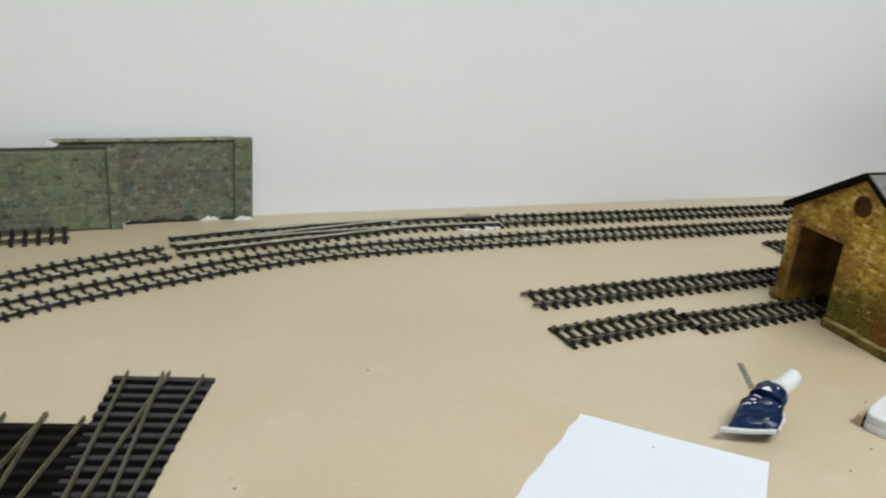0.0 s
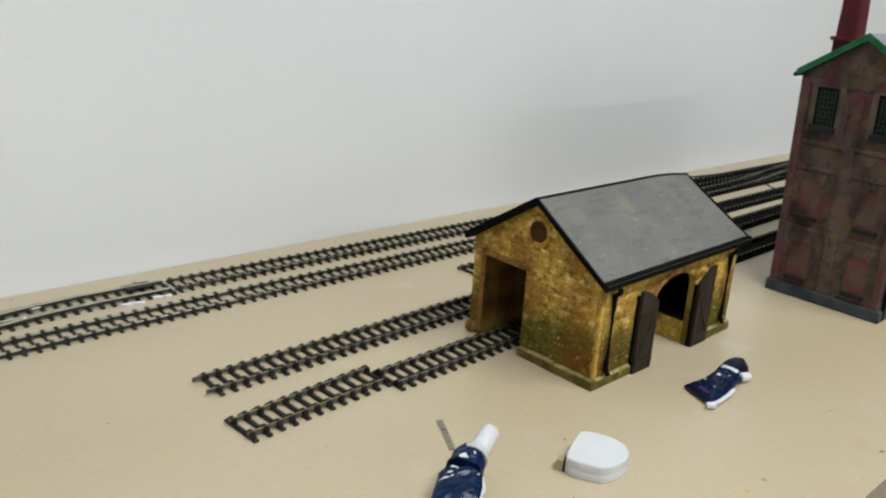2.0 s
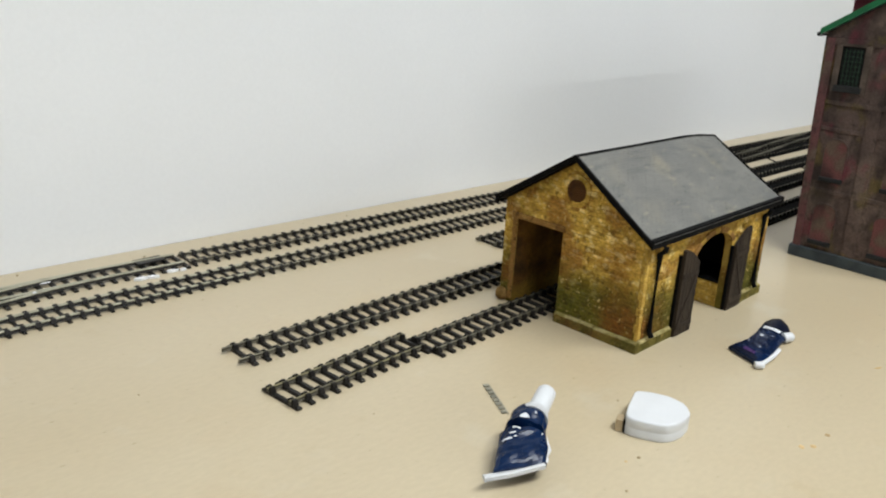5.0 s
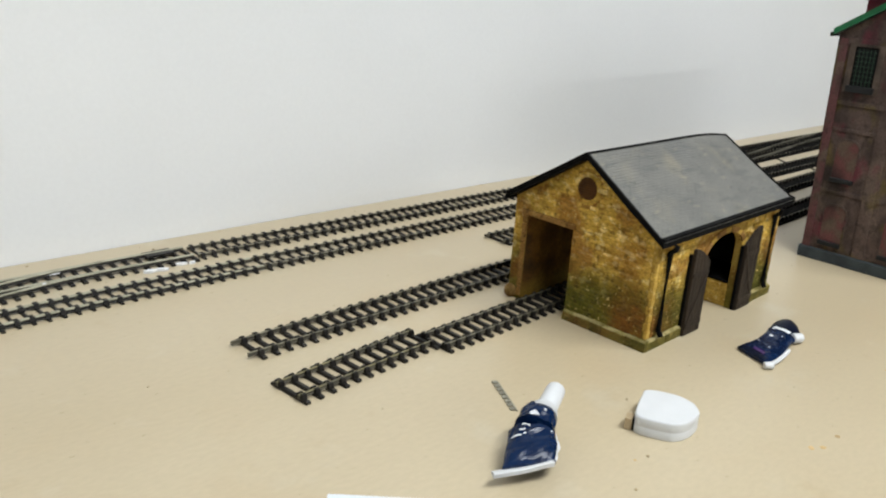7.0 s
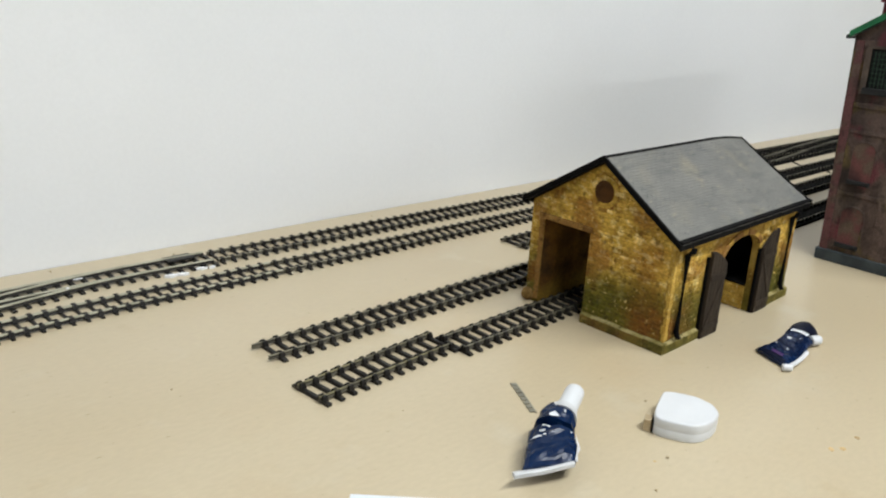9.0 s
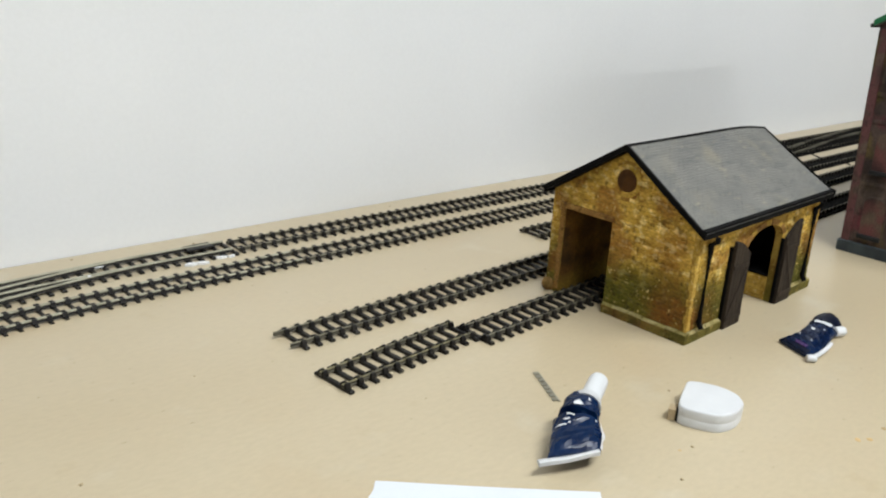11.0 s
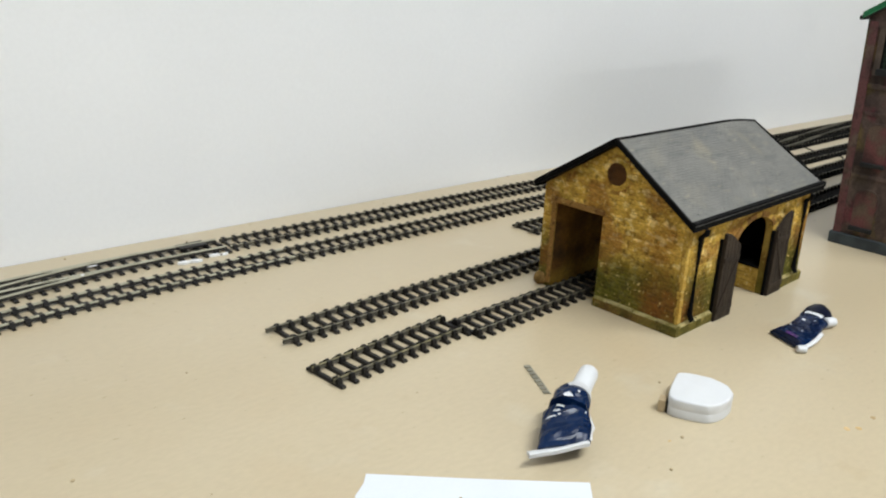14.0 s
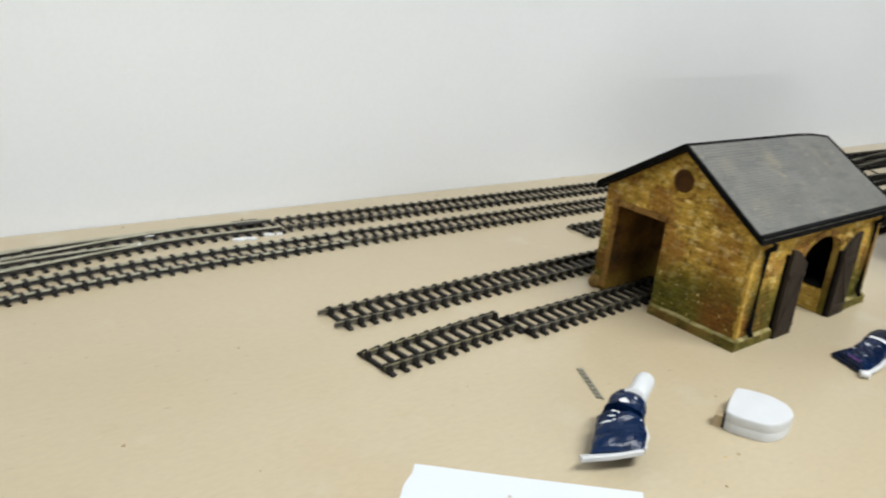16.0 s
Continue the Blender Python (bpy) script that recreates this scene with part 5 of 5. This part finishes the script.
tape_shell([(0.0, 0.975), (0.0006, 0.985), (0.003, 0.995), (0.008, 1.0), (0.020, 1.0), (0.043, 1.0), (0.0445, 0.996), (0.046, 1.0), (0.072, 1.0), (0.082, 0.996), (0.087, 0.988), (0.0902, 0.974), (0.0912, 0.955), (0.0916, 0.92), (0.0918, 0.86)], "case", WHITE_PLASTIC)
ay = (P[-1] - P[0]).normalized()
out = Vector((ay.y, -ay.x))
if out.x > 0:
    out = -out
base = P[0] + ay * 0.035
turn = Matrix.Translation((base.x, base.y, 0)) @ Matrix(((out.x, ay.x, 0, 0), (out.y, ay.y, 0, 0), (0, 0, 1, 0), (0, 0, 0, 1)))
part("slot", box(-0.004, 0.010, -0.034, 0.034, 0.006, 0.066, 0.0, turn), BLACK, tape, "black slot")
part("tab", box(0.010, 0.045, -0.030, 0.030, 0.001, 0.060, 0.005, turn), TAB_METAL, tape, "bent metal tab")

# the sheet of white paper
paper = bmesh.new()
A, B = Vector((1.521, 2.940, 0)), Vector((2.145, 2.330, 0))
n, m = 14, 18
top = []
rng = random.Random(71)
for i in range(n + 1):
    row = []
    for j in range(m + 1):
        p = A.lerp(B, i / n) + (Vector((-0.98, -0.775, 0)).lerp(Vector((-0.886, -0.881, 0)), i / n)) * (j / m)
        if i == 0:
            p += Vector((0.008 * math.sin(j * 1.9) + rng.uniform(-0.005, 0.005), 0, 0))
        z = 0.004 + 0.010 * max(0.0, noise.noise(Vector((p.x * 1.6, p.y * 1.6, 3)))) + 0.012 * (1 - j / m) ** 6 * (i / n) ** 2
        row.append(paper.verts.new((p.x, p.y, z)))
    top.append(row)
low = [[paper.verts.new((v.co.x, v.co.y, v.co.z - 0.0028)) for v in row] for row in top]
for i in range(n):
    for j in range(m):
        paper.faces.new([top[i][j], top[i][j + 1], top[i + 1][j + 1], top[i + 1][j]])
        paper.faces.new([low[i][j], low[i + 1][j], low[i + 1][j + 1], low[i][j + 1]])
for i in range(n):
    for j in (0, m):
        paper.faces.new([top[i][j], top[i + 1][j], low[i + 1][j], low[i][j]])
for j in range(m):
    for i in (0, n):
        paper.faces.new([top[i][j], top[i][j + 1], low[i][j + 1], low[i][j]])
tagged(part("paper_sheet", paper, WHITE_PAPER), "plain white paper sheet lying on the board", "paper")

# an etched strip of small metal parts
strip_thing = thing("etched_strip", 2.64, 3.03, 0, "thin grey notched strip of etched metal", "metal strip")
a, b = Vector((2.713, 3.162, 0)), Vector((2.571, 2.902, 0))
d = (b - a).normalized()
turn = Matrix.Translation(a) @ Matrix(((d.x, -d.y, 0, 0), (d.y, d.x, 0, 0), (0, 0, 1, 0), (0, 0, 0, 1)))
length = (b - a).length
part("spine", box(0, length, 0.008, 0.016, 0.0012, 0.005, 0.0, turn), STEEL, strip_thing)
for k in range(8):
    x = k * length / 8
    part("tooth", box(x + 0.004, x + length / 8 - 0.009, -0.017, 0.0085, 0.001, 0.008, 0.001, turn), STEEL, strip_thing)


# scraps, crumbs and wires
def crumb(x, y, r, material, label, z=0.0, long=1.0, angle=0.0, seed=0, flat=0.5):
    rng = random.Random(seed + int(1000 * x))
    bm = bmesh.new()
    bmesh.ops.create_icosphere(bm, subdivisions=2, radius=0.75)
    m = pose(x, y, z + r * flat * 0.8, 0, 0, angle) @ Matrix.Diagonal((r * long, r, r * flat, 1))
    for v in bm.verts:
        v.co = m @ (v.co * (1 + 0.35 * noise.noise(v.co * 1.7 + Vector((x, y, seed)))))
        v.co.z = max(v.co.z, z + 0.0006)
    tagged(part("crumb", bm, material), label, "crumb", "crumbs on the board")


DARK, RUST = "tiny dark crumb on the tan board", "tiny rust-coloured crumb on the tan board"
for x, y, r in ((3.099, 2.635, 0.008), (2.746, 2.290, 0.010), (2.496, 2.186, 0.009), (0.642, 3.600, 0.010), (-0.158, 2.829, 0.009), (1.361, 4.122, 0.007), (2.784, 5.962, 0.010), (1.458, 5.979, 0.011), (3.941, 5.83, 0.009), (2.224, 5.85, 0.012), (5.484, 5.87, 0.012), (-0.62, 4.62, 0.008), (1.0, 3.2, 0.005), (3.3, 3.1, 0.005), (2.1, 3.3, 0.005)):
    crumb(x, y, r, CRUMB_DARK, DARK, seed=1)
for x, y, r, s, a in ((2.679, 2.310, 0.009, 1.2, 0), (3.605, 1.814, 0.016, 1.2, 40), (3.452, 1.818, 0.017, 1.3, 10), (3.405, 1.852, 0.016, 1.6, 30), (4.569, 1.909, 0.011, 3.6, -20)):
    crumb(x, y, r, CRUMB, RUST, long=s, angle=a, seed=2, flat=0.1)
crumb(4.352, 1.55, 0.011, CRUMB_DARK, "small dark splinter near the board's edge", long=2.2, angle=-15, seed=3)
crumb(1.689, 2.583, 0.008, CRUMB_DARK, "tiny dark crumb on the white paper", z=0.012, seed=4)
SCRAP = "torn white paper scrap under the track"
for x, y, r, s, a in ((2.02, 5.475, 0.036, 1.3, -15), (2.095, 5.462, 0.032, 1.4, -25), (2.24, 5.49, 0.028, 1.5, -10), (2.31, 5.475, 0.02, 1.4, 10)):
    rng = random.Random(int(1000 * x))
    pts = [(x + r * (s * math.cos(t) * math.cos(radians(a)) - 0.6 * math.sin(t) * math.sin(radians(a))) * rng.uniform(0.7, 1.1), y + r * (0.6 * math.sin(t) * math.cos(radians(a)) + s * math.cos(t) * math.sin(radians(a))) * rng.uniform(0.7, 1.1)) for t in [2 * math.pi * k / 11 for k in range(11)]]
    tagged(part("paper_scrap", prism(pts, "z", 0.001, 0.016), TORN), SCRAP, "paper scrap", "paper scraps")
# Solder blob and shiny joiner, their gleam put in as white colour.
crumb(1.41, 5.548, 0.015, TORN, "solder blob on the turnout's rail, its glint coloured white", z=0.036, seed=5)
crumb(1.515, 5.672, 0.010, TORN, "shiny joiner along the turnout's rail, its sheen coloured pale", z=0.034, long=4.5, angle=-2, seed=6)
for p in ([(9.42, 4.93, 0.012), (9.45, 4.80, 0.03), (9.40, 4.66, 0.012)], [(9.35, 4.44, 0.012), (9.38, 4.38, 0.024), (9.36, 4.31, 0.012)], [(9.0, 5.53, 0.012), (9.3, 5.44, 0.02), (9.55, 5.42, 0.012)]):
    tagged(part("dropper_wire", rod(p, 0.008, 6), BLACK), "thin dark feed wire lying between tracks", "wire", "feed wires")
